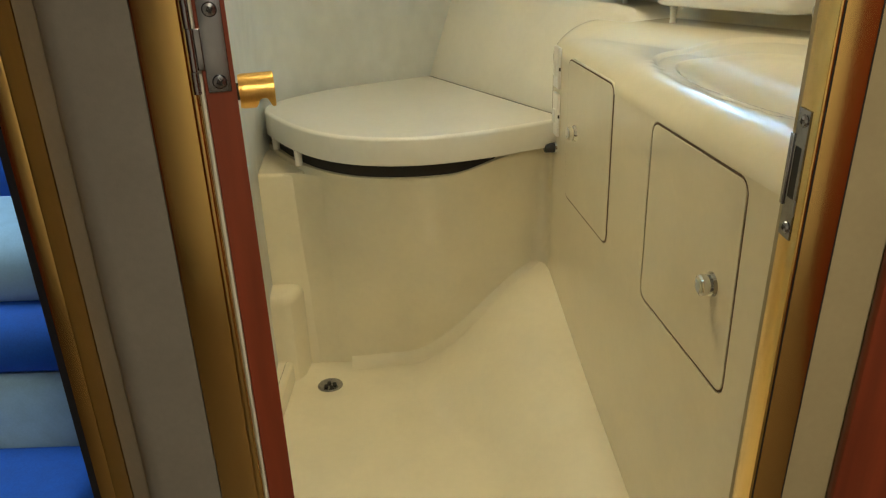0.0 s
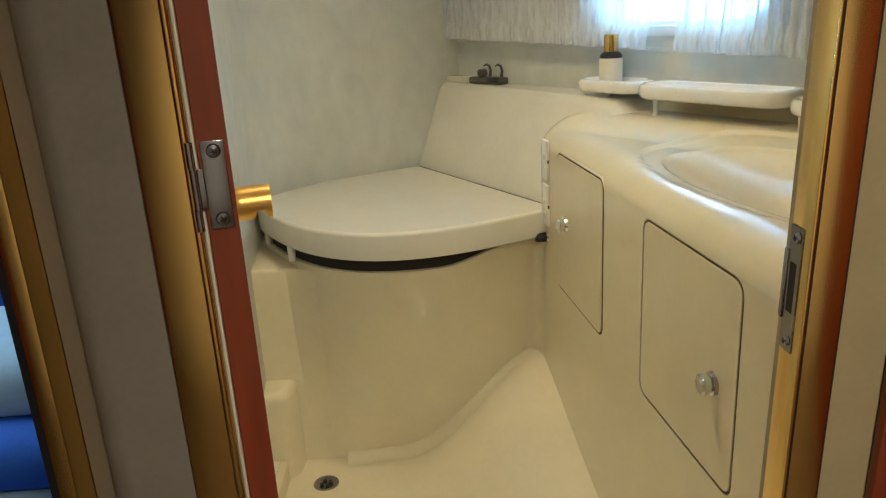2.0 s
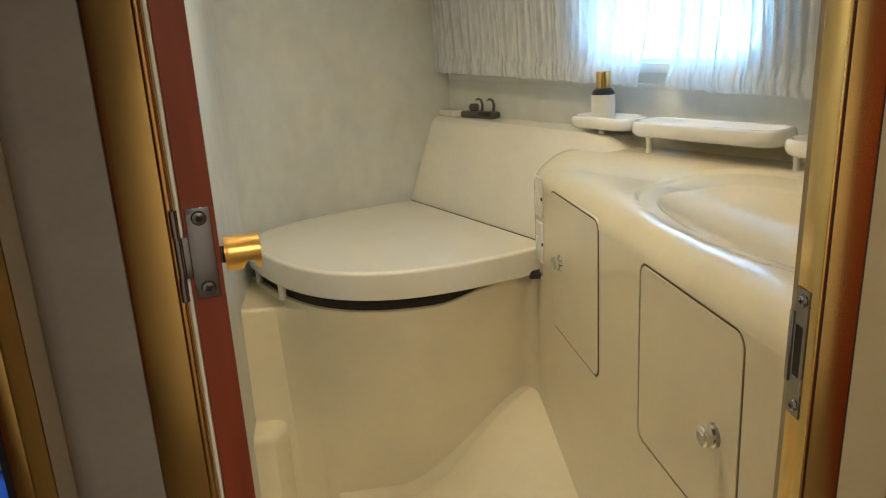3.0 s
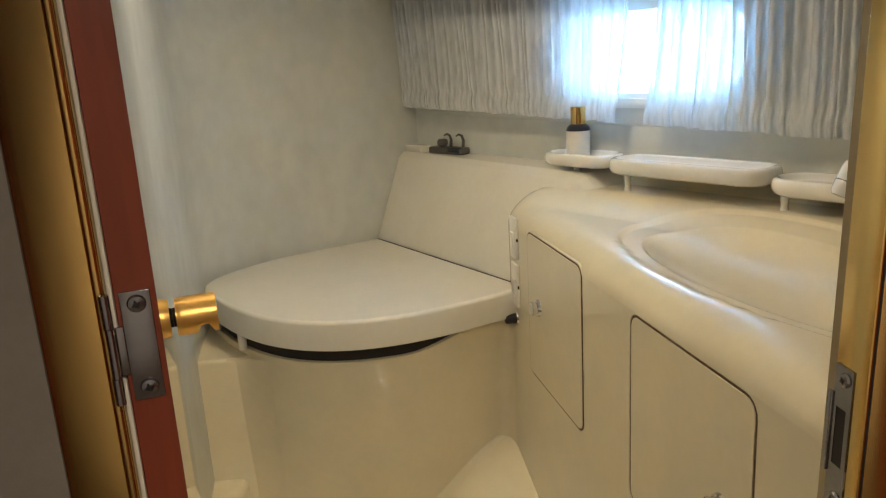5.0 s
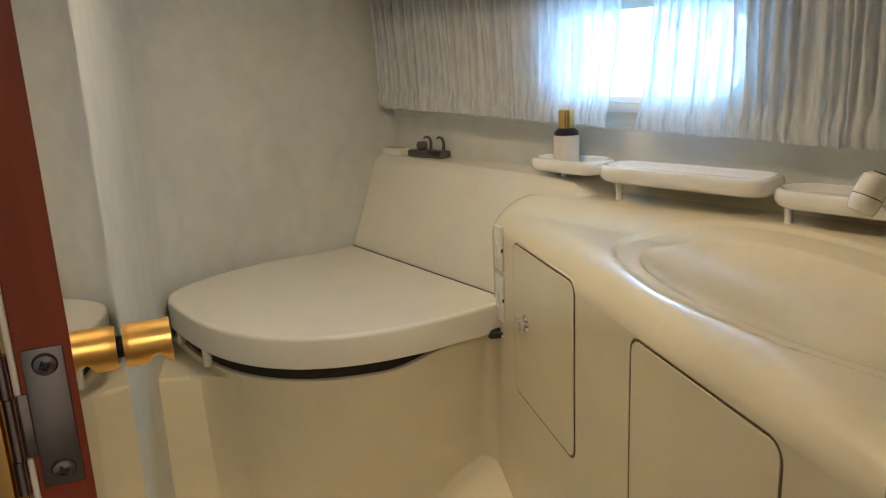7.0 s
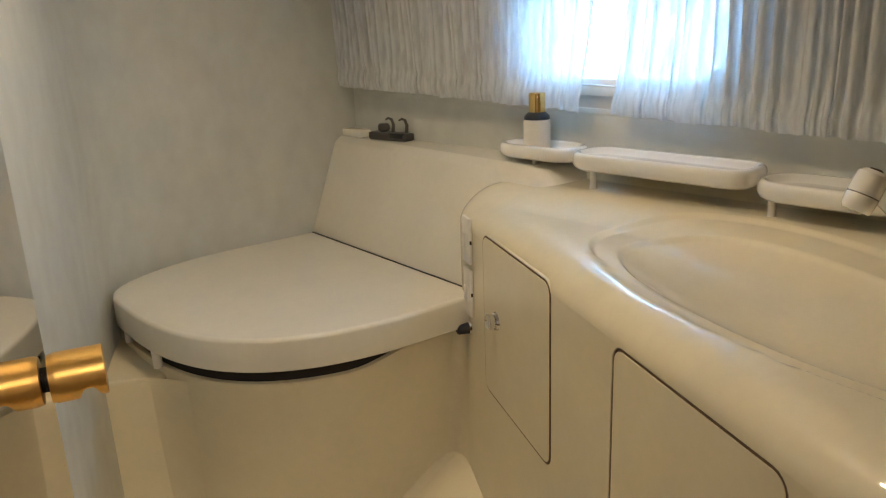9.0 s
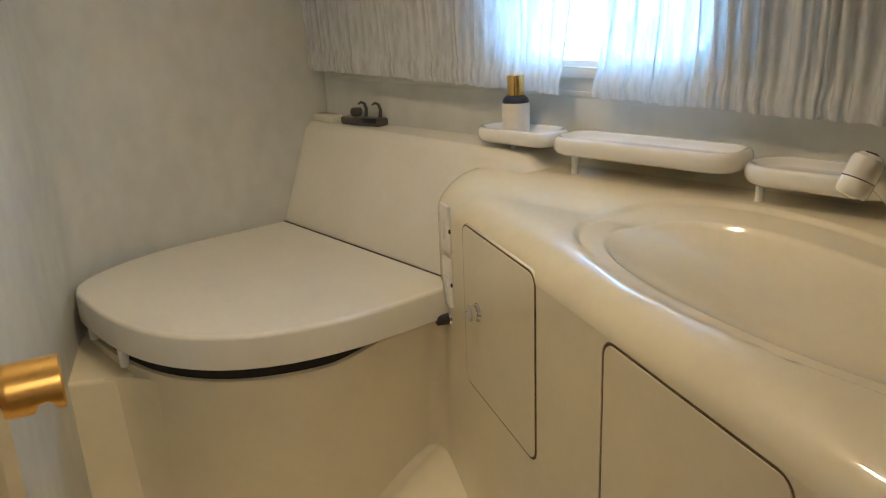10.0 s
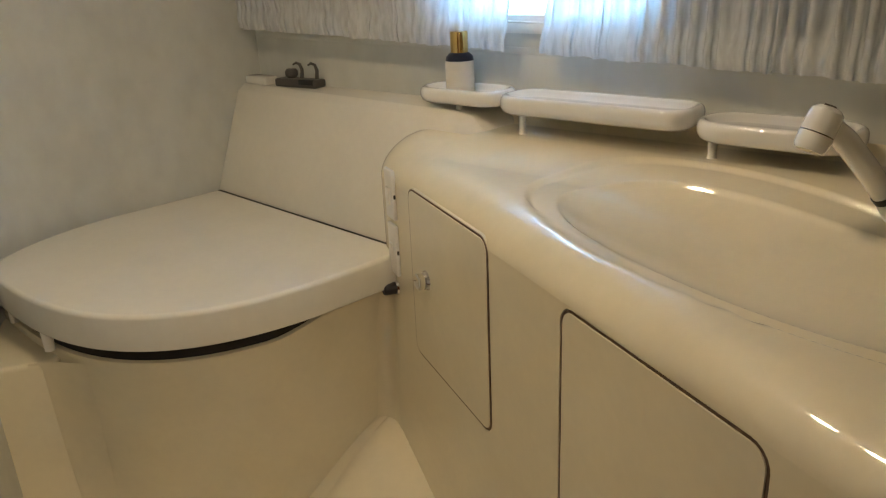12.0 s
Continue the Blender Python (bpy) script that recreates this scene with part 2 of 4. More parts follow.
def bm_plate(outer, holes, thick):
    """A flat plate in x and z of that thickness in y, with holes through it."""
    bm = bmesh.new()
    edges = []
    for loop in (outer, *holes):
        vs = [bm.verts.new((x, 0, z)) for x, z in loop]
        edges += [bm.edges.new((vs[i], vs[(i + 1) % len(vs)])) for i in range(len(vs))]
    bmesh.ops.triangle_fill(bm, use_beauty=True, use_dissolve=False, edges=edges)
    ext = bmesh.ops.extrude_face_region(bm, geom=list(bm.faces))
    bmesh.ops.translate(bm, vec=(0, thick, 0), verts=[v for v in ext["geom"] if isinstance(v, bmesh.types.BMVert)])
    return bm


def ss(a, b, x):
    t = min(1.0, max(0.0, (x - a) / (b - a)))
    return t * t * (3 - 2 * t)


# ---------- setting: passage, bulkheads, ceiling ----------
WY = 0.638                                   # passage face of the doorway bulkhead
WT = 0.05


def wall(name, m, outer, holes, thick, mat, label):
    ob = part(name, bm_plate(outer, holes, thick), mat, None, "", None)
    ob.matrix_world = m
    return structure(ob, label, "wall")


def rect(x0, x1, z0, z1):
    return [(x0, z0), (x1, z0), (x1, z1), (x0, z1)]


LEAN_R = 0.0215        # slant of the lock side of the doorway
cabin_hole = rect(-1.05, -0.298, 0.10, 1.86)
wall("wall_doorway", pose(0, WY, 0), rect(-1.9, 1.25, -0.06, CEIL), [[(-0.188, 0.001), (0.3225 - 0.58 * LEAN_R, 0.001), (0.3225 + 1.28 * LEAN_R, 1.86), (-0.188, 1.86)], cabin_hole], WT, CREAM_WALL, "cream panelled bulkhead with two gold-framed doorways")
# never in view; its pale colour serves as reflector for the gold jambs
wall("wall_passage_back", pose(0, -1.35, 0), rect(-1.9, 1.25, -0.06, CEIL), [], 0.05, CEILING, "unseen passage wall, off-white to brighten the gold jamb's reflection")
wall("wall_passage_right", pose(1.25, -1.3, 0, 0, 0, 90), rect(0, 4.2, -0.06, CEIL), [], 0.05, CHERRY, "plain cherry-panelled passage side wall")
wall("wall_passage_left", pose(-1.85, -1.3, 0, 0, 0, 90), rect(0, 1.94, -0.06, CEIL), [], 0.05, CHERRY, "plain cherry-panelled passage side wall")
# bulkhead beside the toilet, swept round in one curve to the doorway
pa = HULL @ Vector((LEFT_A, 1.44, 0))
pc = Vector((-0.522, 2.264, 0))
pe = Vector((-0.347, WY + WT, 0))
d1, d2 = (pc - pa).normalized(), (pe - pc).normalized()
half = d1.angle(d2) / 2
RAD = 0.28
t1, t2 = pc - d1 * RAD * math.tan(half), pc + d2 * RAD * math.tan(half)
side = Vector((-d1.y, d1.x, 0))
if side.dot(d2) < 0:
    side = -side
cen = t1 + side * RAD
inner = [pa]
for i in range(17):
    q = (t1 - cen).lerp(t2 - cen, i / 16).normalized() * RAD
    inner.append(cen + q)
inner.append(pe)
outer = []
for i, q in enumerate(inner):
    d = (inner[min(i + 1, len(inner) - 1)] - inner[max(i - 1, 0)]).normalized()
    nrm = Vector((-d.y, d.x, 0))
    if nrm.dot(side) > 0:
        nrm = -nrm
    outer.append(q + nrm * 0.02)
bm = bmesh.new()
ring4 = [[bm.verts.new((q.x, q.y, -0.06)), bm.verts.new((q.x, q.y, CEIL - 0.001)), bm.verts.new((o.x, o.y, CEIL - 0.001)), bm.verts.new((o.x, o.y, -0.06))] for q, o in zip(inner, outer)]
for r0, r1 in zip(ring4, ring4[1:]):
    for k in range(4):
        bm.faces.new((r0[k], r0[(k + 1) % 4], r1[(k + 1) % 4], r1[k]))
bm.faces.new(ring4[0])
bm.faces.new(ring4[-1][::-1])
structure(part("wall_bulkhead", bm, LINING), "pale grey mottled bulkhead lining beside the toilet", "wall")
s0, s1, wz0, wz1 = 0.658, 1.164, 1.131, 1.335
win_hole = round_rect(s0, s1, wz0, wz1, 0.085, 8)
wall("wall_hull", HW, rect(-0.08, 2.35, -0.06, CEIL), [win_hole], 0.06, LINING, "pale grey mottled hull lining with an oblong porthole")

# unseen overhang, its edge set to throw the slanting shadow on the bulkhead
bm = bm_box(-0.12, 2.9, 0.0, 0.75, 1.456, CEIL - 0.002, 0.006)
soffit = part("ceiling_soffit", bm, CEILING)
soffit.matrix_world = HULL @ pose(LEFT_A, 1.165, 0, 0, 0, 2)
structure(soffit, "unseen boxed side deck, placed to shade the upper bulkhead and curtains", "ceiling")
bm = bm_box(-2.0, 1.4, -1.4, 3.0, CEIL, CEIL + 0.04)
structure(part("ceiling", bm, CEILING), "off-white vinyl ceiling", "ceiling")
bm = bm_box(-2.0, 1.4, -1.4, 0.70, -0.06, -0.02)
structure(part("floor", bm, CARPET), "dark brown carpeted passage floor", "floor")
bm = bm_box(-3.2, -0.53, 0.688, 3.1, -0.06, -0.021)
structure(part("floor_cabin", bm, CARPET), "dark carpeted cabin floor", "floor")
wall("wall_cabin_end", pose(-3.2, 3.05, 0), rect(0, 3.0, -0.06, CEIL), [], 0.05, CREAM_WALL, "cream cabin end wall")
wall("wall_cabin_side", pose(-3.2, 0.64, 0, 0, 0, 90), rect(0, 2.5, -0.06, CEIL), [], 0.05, CREAM_WALL, "cream cabin side wall")
bm = bm_box(-3.3, -1.9, 0.6, 3.1, CEIL + 0.001, CEIL + 0.04)
structure(part("ceiling_cabin", bm, CEILING), "off-white vinyl cabin ceiling", "ceiling")
wall("wall_cabin_front", pose(-3.2, WY, 0), rect(0, 1.3, -0.06, CEIL), [], 0.05, CREAM_WALL, "cream cabin front wall")

# post between the two doorways, wrapped in grey vinyl, with a soft corner
pts = [(-0.2375, WY + 0.02), (-0.2375, WY - 0.004), (-0.292, WY - 0.004)]
for i in range(1, 7):
    a = radians(90 * i / 7)
    pts.append((-0.292 - 0.030 * math.sin(a), WY - 0.004 + 0.026 * (1 - math.cos(a))))
pts += [(-0.347, WY + 0.03), (-0.347, WY + 0.045)]
post = part("wall_post", bm_prism(pts, -0.02, CEIL - 0.002), FABRIC)
structure(post, "grey vinyl-wrapped post between two doorways", "wall")


def bm_bar(x0, x1, y0, y1, z0, z1, bevel=0.002):
    return bm_box(x0, x1, y0, y1, z0, z1, bevel, 2)


def leaning(bm):
    """The lock side of the doorway leans outwards by a little over a degree."""
    for v in bm.verts:
        v.co.x += LEAN_R * (v.co.z - 0.58)
    return bm


# head doorway frame in gold aluminium
frame_l = thing("trim", pose(0, WY, 0), "gold anodised aluminium door frame", "door frame", "", "structure")
part("jamb", bm_bar(-0.2360, -0.1975, -0.007, 0.0, -0.02, 1.90), GOLD, frame_l)
part("bead", bm_tube([(-0.1950, -0.006, -0.02), (-0.1950, -0.006, 1.87)], 0.0036, 12), GOLD_BRIGHT, frame_l, "polished gold bead")
part("seal", bm_bar(-0.1915, -0.1883, -0.003, 0.04, -0.018, 1.86, 0.001), SEAL, frame_l, "pale rubber seal")
part("jamb", leaning(bm_bar(0.3225, 0.3520, -0.0032, 0.0, -0.02, 1.90, 0.001)), GOLD, frame_l)
part("stop", leaning(bm_bar(0.3182, 0.3217, -0.0026, 0.035, -0.018, 1.86, 0.0012)), GOLD_BRIGHT, frame_l, "bright gold door stop")
part("groove", leaning(bm_bar(0.3218, 0.3226, -0.0028, 0.0, -0.018, 1.86, 0.0002)), DARK, frame_l, "dark groove")
part("edge_line", leaning(bm_bar(0.3522, 0.3534, -0.003, 0.0, -0.02, 1.90, 0.0003)), DARK, frame_l, "dark shadow joint")
part("head", bm_bar(-0.236, 0.380, -0.0065, 0.0, 1.862, 1.905), GOLD, frame_l)
part("sill", bm_box(-0.186, 0.304, -0.004, 0.056, -0.05, 0.006, 0.003), GOLD, frame_l)

# second doorway to the cabin
frame_c = thing("trim", pose(0, WY, 0), "gold anodised frame of the cabin doorway", "door frame", "", "structure")
part("jamb", bm_bar(-0.3640, -0.3475, -0.004, 0.046, -0.02, 1.90), GOLD, frame_c)
part("stop", bm_bar(-0.3800, -0.3645, 0.010, 0.052, -0.02, 1.88), BLACK, frame_c, "black door rebate")
part("jamb", bm_bar(-1.08, -1.045, -0.007, 0.0, -0.02, 1.90), GOLD, frame_c)
part("head", bm_bar(-1.08, -0.3475, -0.0065, 0.0, 1.862, 1.905), GOLD, frame_c)

# cherry panel on the passage wall
panel = part("trim_panel", leaning(bm_box(0.400, 1.2, WY - 0.014, WY, -0.02, CEIL - 0.005, 0.004)), CHERRY)
structure(panel, "reddish cherry wood panel on the passage wall", "panel")


# ---------- open door with mirror ----------
DOOR = pose(-0.163, 0.640, 0, 0, 0, 15.3)
door = thing("door", DOOR, "cherry-edged door with mirror face, standing open", "door", "", "structure")
part("leaf", bm_box(-0.0245, -0.0035, 0.0, 0.492, 0.015, 1.85, 0.0012), CHERRY, door)
part("mirror", bm_box(-0.0034, 0.0, 0.0015, 0.4915, 0.017, 1.848, 0.0006, 1), MIRROR, door, "full-height mirror")


part("edge_strip", bm_box(-0.0247, 0.0004, -0.0009, 0.0012, 0.0148, 1.8502, 0.0006, 1), CHERRY, door)


def screw(parent, m):
    m = m @ Matrix.Scale(1.25, 4)
    part("screw", bm_turned([(0.0, 0.0012), (0.0015, 0.0006), (0.0018, 0.0022), (0.0040, 0.0016), (0.0048, 0.0)], 16), STEEL, parent, "", m)
    for k in (0, 90):
        part("screw_slot", bm_box(-0.0024, 0.0024, -0.0004, 0.0004, 0.0, 0.0024), DARK, parent, "", m @ pose(0, 0, 0, 0, 0, k + 20))


def hinge(z):
    ob = thing("hinge", DOOR @ pose(-0.0125, -0.0028, z), "brushed steel door hinge with crosshead screws", "hinge", "door hinges")
    part("leaf", bm_box(-0.0095, 0.0095, 0.0, 0.0022, -0.037, 0.037, 0.0007), STEEL, ob)
    part("tab", bm_box(-0.0165, -0.0094, 0.0002, 0.0020, -0.0185, 0.0145, 0.0006), STEEL, ob)
    part("knuckle", bm_tube([(-0.0175, -0.0012, -0.0185), (-0.0175, -0.0012, 0.0145)], 0.0032, 14), STEEL, ob)
    part("knuckle", bm_tube([(-0.0180, -0.0012, 0.0150), (-0.0180, -0.0012, 0.037)], 0.0032, 14), STEEL, ob)
    part("knuckle", bm_tube([(-0.0180, -0.0012, -0.037), (-0.0180, -0.0012, -0.0190)], 0.0032, 14), STEEL, ob)
    part("frame_leaf", bm_box(-0.0216, -0.0206, 0.0010, 0.020, -0.037, 0.037, 0.0003), STEEL, ob)
    for dz in (-0.0285, 0.0285):
        screw(ob, pose(0.0005, -0.0001, dz, 90, 0, 0))
    return ob


for hz in (1.0700, 0.30, 1.68):
    hinge(hz)

# handle: short gold barrel on a dark neck with finger scallops below
handle = thing("door_handle", DOOR @ pose(0.0002, 0.452, 0.948, 0, 90, 0), "polished gold barrel door knob with scalloped grip", "door knob")
part("neck", bm_turned([(0.0, 0.0), (0.012, 0.0), (0.012, 0.004), (0.0, 0.004)], 20), DARK, handle, "dark neck")
bm = bmesh.new()
rings = []
for zc in [0.0035, 0.0045] + [0.0085 + 0.0425 * i / 30 for i in range(31)] + [0.0518, 0.0525]:
    ring = []
    for k in range(48):
        a = 2 * math.pi * k / 48
        r = 0.0245 - (0.0012 if zc < 0.007 or zc > 0.0522 else 0.0)
        floor_d = 0.0245 - 0.0165 * math.exp(-((zc - 0.0365) / 0.0088) ** 4)   # finger groove cut across below
        down = min(r * math.cos(a), floor_d)
        ring.append(bm.verts.new((down, r * math.sin(a), zc)))
    rings.append(ring)
for r0, r1 in zip(rings, rings[1:]):
    for k in range(48):
        bm.faces.new((r0[k], r0[(k + 1) % 48], r1[(k + 1) % 48], r1[k]))
bm.faces.new(rings[0][::-1])
bm.faces.new(rings[-1])
part("barrel", bm, GOLD_SATIN, handle)

# strike plate on the opposite jamb
strike = thing("strike_plate", pose(0.3182 + 0.355 * LEAN_R, WY + 0.0225, 0.935, 0, 1.23, 0), "brushed steel strike plate on the gold jamb", "strike plate")
part("plate", bm_plate(rect(-0.011, 0.011, -0.060, 0.060), [rect(-0.006, 0.006, -0.022, 0.026)], 0.0018), STEEL, strike, "", pose(0.0006, 0, 0, 0, 0, 90))
part("lip", bm_box(-0.0030, 0.0, 0.0105, 0.0165, -0.032, 0.036, 0.0012), STEEL, strike)
part("pocket", bm_box(-0.0006, 0.003, -0.0064, 0.0064, -0.0225, 0.0265), DARK, strike, "dark latch pocket")
for dz in (-0.05, 0.05):
    screw(strike, pose(-0.0012, -0.002, dz, 0, -90, 0))


# ---------- shower tray ----------
def front_x(y):
    return 0.299 + (1.734 - y) * 0.104


def tray_z(x, y):
    crease = max(0.012, 0.092 + (y - 1.2) * 0.245 + 0.022 * ss(1.45, 1.95, y))
    left = 0.10 - 0.22 * ss(1.3, 1.85, y)
    t = min(1.0, max(0.0, (x - left) / (front_x(y) - left)))
    z = crease * (0.40 * t + 0.60 * ss(0.02, 0.86, t))
    x0 = -0.350 - (y - WY - WT) * 0.111
    z += 0.030 * (1 - ss(x0, x0 + 0.03, x))
    z -= 0.010 * math.exp(-(((x + 0.33) / 0.06) ** 2 + ((y - 1.78) / 0.05) ** 2))
    return z


bm = bmesh.new()
nx, ny = 90, 130
grid = []
for j in range(ny + 1):
    y = WY + WT + 0.012 + (2.30 - WY - WT - 0.012) * j / ny
    row = []
    for i in range(nx + 1):
        x0 = -0.350 - (y - WY - WT) * 0.111
        x = x0 + (front_x(y) + 0.010 - x0) * i / nx
        row.append(bm.verts.new((x, y, tray_z(x, y))))
    grid.append(row)
for j in range(ny):
    for i in range(nx):
        bm.faces.new((grid[j][i], grid[j][i + 1], grid[j + 1][i + 1], grid[j + 1][i]))
tray = part("shower_tray", bm, GEL, None, "", None, 60)
tray.modifiers.new("thick", "SOLIDIFY").thickness = -0.02
structure(tray, "glossy cream moulded shower tray rising towards the hull", "shower tray")

drain = thing("drain", pose(-0.33, 1.78, tray_z(-0.33, 1.78) + 0.0018) @ Matrix.Scale(1.3, 4), "small round steel floor drain with slots", "drain")
part("ring", bm_turned([(0.0, 0.0), (0.016, 0.0005), (0.022, 0.0035), (0.026, 0.0025), (0.0275, -0.001)], 28), STEEL, drain)
for k in range(4):
    part("slot", bm_turned([(0.0, 0.0034), (0.0042, 0.0034), (0.0042, 0.0), (0.0, 0.0)], 12), DARK, drain, "dark drain hole", pose(0.009 * math.cos(k * math.pi / 2 + 0.4), 0.009 * math.sin(k * math.pi / 2 + 0.4), 0))


# ---------- toilet box, step, lid ----------
def bowl_curve(sx, sy, cx=-2.06, cy=1.13, n=3.0, steps=40, a0=118, a1=0):
    pts = []
    for i in range(steps + 1):
        a = radians(a0 + (a1 - a0) * i / steps)
        c, s = math.cos(a), math.sin(a)
        pts.append((cx + sx * math.copysign(abs(c) ** (2 / n), c), cy - sy * abs(s) ** (2 / n)))
    return pts


toilet = thing("toilet_box", HULL, "glossy cream moulded toilet housing with curved front", "toilet")
bm = bmesh.new()
levels = [(-0.03, 1.0), (0.0, 1.0), (0.012, 1.0), (0.025, 1.0), (0.04, 1.0), (0.06, 1.0), (0.10, 1.0), (0.20, 1.0), (0.32, 1.0), (0.45, 1.0), (0.54, 1.0), (0.582, 1.0)]
rings = []
for z, k in levels + [(0.586, 1.0), (0.591, 0.997), (0.592, 0.985), (0.592, 0.90)]:
    ring = []
    pts = bowl_curve(0.535 * k, 0.553 * k)
    pts += [(pts[-1][0] - 0.004, 1.13 + 0.14 * (i + 1) / 6) for i in range(6)]
    for i, (x, y) in enumerate(pts):
        u = i / (len(pts) - 1)
        low = max(0.0, 1 - z / 0.60) * ss(0.28, 0.56, u)
        x, y = x - 0.100 * low, y + 0.115 * low * (1 - 0.6 * ss(0.6, 0.9, u))
        rise = 0.046 * ss(0.72, 0.90, u) * ss(0.30, 0.58, z)
        ring.append(bm.verts.new((x, y, z + rise)))
    rings.append(ring)
for r0, r1 in zip(rings, rings[1:]):
    for k in range(len(r0) - 1):
        bm.faces.new((r0[k], r0[k + 1], r1[k + 1], r1[k]))
part("front", bm, GEL, toilet, "", None, 50)
# solid dark body that paints the shade between housing and lid
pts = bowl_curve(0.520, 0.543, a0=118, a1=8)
part("lid_gap_shade", bm_prism(pts + [(-1.62, 1.15), (-2.22, 1.15)], 0.585, 0.6350, 0.001), DARK, toilet, "dark filler standing in for the shade under the lid")

bm = bmesh.new()
path = []
HI = HULL.inverted()
for i in range(6, 47):
    z = 0.0
    for k in range(6):                           # settle on the tray's height at the foot
        pts = bowl_curve(0.535, 0.553)
        pts += [(pts[-1][0] - 0.004, 1.13 + 0.14 * (q + 1) / 6) for q in range(6)]
        u = i / (len(pts) - 1)
        low = max(0.0, 1 - z / 0.60) * ss(0.28, 0.56, u)
        x, y = pts[i][0] - 0.100 * low, pts[i][1] + 0.115 * low * (1 - 0.6 * ss(0.6, 0.9, u))
        w = HULL @ Vector((x, y, 0))
        z = max(0.0, tray_z(w.x, w.y))
    if w.x > -0.285:                             # the lip stops short of the drain
        path.append(Vector((x, y, z)))
rings = []
for i, q in enumerate(path):
    d = path[min(i + 1, len(path) - 1)] - path[max(i - 1, 0)]
    nrm = Vector((d.y, -d.x, 0)).normalized()
    if nrm.y > 0:
        nrm = -nrm
    ring = []
    for k in range(9):
        fade = 1 - 0.9 * ss(0.45, 0.95, i / len(path))
        off, hgt = 0.046 * fade * (1 - k / 8) - 0.002, 0.024 * fade * (k / 8) ** 1.5
        pt = q + nrm * off
        w = HULL @ pt
        ring.append(bm.verts.new((pt.x, pt.y, tray_z(w.x, w.y) * (1 - k / 8) + q.z * k / 8 + hgt + 0.0012 * (1 - k / 8))))
    rings.append(ring)
for r0, r1 in zip(rings, rings[1:]):
    for k in range(8):
        bm.faces.new((r0[k], r0[k + 1], r1[k + 1], r1[k]))
part("foot_cove", bm, GEL, toilet, "", None, 60)

# moulded fillets: side step to curved front, and curved front to the vanity
def front_outline(z):
    pts = bowl_curve(0.535, 0.553)
    pts += [(pts[-1][0] - 0.004, 1.13 + 0.14 * (q + 1) / 6) for q in range(6)]
    out_pts = []
    for i, (x, y) in enumerate(pts):
        u = i / (len(pts) - 1)
        low = max(0.0, 1 - z / 0.60) * ss(0.28, 0.56, u)
        out_pts.append(Vector((x - 0.100 * low, y + 0.115 * low * (1 - 0.6 * ss(0.6, 0.9, u)), 0)))
    return out_pts


def fillet(name, ends, heights):
    """A concave web; ends(z) gives its start, its corner and its end at a height."""
    bm = bmesh.new()
    rows = []
    for z in heights:
        a, c, b = ends(z)
        rows.append([])
        for i in range(17):
            t = i / 16
            p = a * (1 - t) ** 2 + c * 2 * t * (1 - t) + b * t * t
            rows[-1].append(bm.verts.new((p.x, p.y, z)))
    for r0, r1 in zip(rows, rows[1:]):
        for k in range(16):
            bm.faces.new((r0[k], r0[k + 1], r1[k + 1], r1[k]))
    part(name, bm, GEL, toilet, "", None, 60)


def step_ends(z):
    c0, way = Vector((-1.826, 0.5975, 0)), Vector((math.cos(radians(61.6)), math.sin(radians(61.6)), 0))
    pts = front_outline(z)
    b, d = pts[19], pts[20] - pts[18]
    r = b - c0
    k = (r.x * d.y - r.y * d.x) / (way.x * d.y - way.y * d.x)
    k = max(-0.015, min(0.015, k))
    return c0 + way * (k - 0.055), c0 + way * k, b + Vector((0.001, 0.003, 0))


def vanity_ends(z):
    to_van = VAN.inverted() @ HULL
    pts = front_outline(z)
    for p, q in zip(pts[10:], pts[11:]):
        lp, lq = to_van @ p, to_van @ q
        if lp.x < 0 <= lq.x:
            j = p.lerp(q, -lp.x / (lq.x - lp.x))
            break
    reach = 0.030 + 0.085 * max(0.0, 1 - z / 0.6)
    lj = to_van @ j
    a = to_van.inverted() @ Vector((-0.0008, lj.y - reach, 0))
    b, left = j, reach                           # walk back along the front by that length
    for p in reversed([p for p in pts[10:] if (to_van @ p).x < 0]):
        step_len = (p - b).length
        if step_len >= left:
            b = b.lerp(p, left / step_len)
            break
        b, left = p, left - step_len
    return b - (a - j).normalized() * 0.005, j, a


zs = [-0.01, 0.06, 0.12, 0.18, 0.24, 0.30, 0.36, 0.42, 0.48, 0.54, 0.576]
fillet("step_fillet", step_ends, zs)
fillet("vanity_fillet", vanity_ends, zs + [0.600, 0.630])

STEP = pose(0, 0, 0)
step = thing("moulded_step", STEP, "cream moulded side step beside the toilet", "step")
part("upper", bm_prism([(-0.503, 1.888), (-0.378, 1.888), (-0.366, 1.893), (-0.360, 1.905), (-0.30, 2.06), (-0.30, 2.24), (-0.52, 2.24)], -0.02, 0.575, 0.010, 4), GEL, step)
bm = bm_prism([(-0.500, 1.795), (-0.440, 1.795), (-0.418, 1.805), (-0.404, 1.830), (-0.394, 1.91), (-0.505, 1.91)], -0.02, 0.257, 0.024, 5)
part("lower", bm, GEL, step)
part("toe", bm_prism([(-0.462, 1.55), (-0.432, 1.56), (-0.430, 1.60), (-0.430, 1.90), (-0.505, 1.90)], -0.02, 0.062, 0.014, 4), GEL, step)

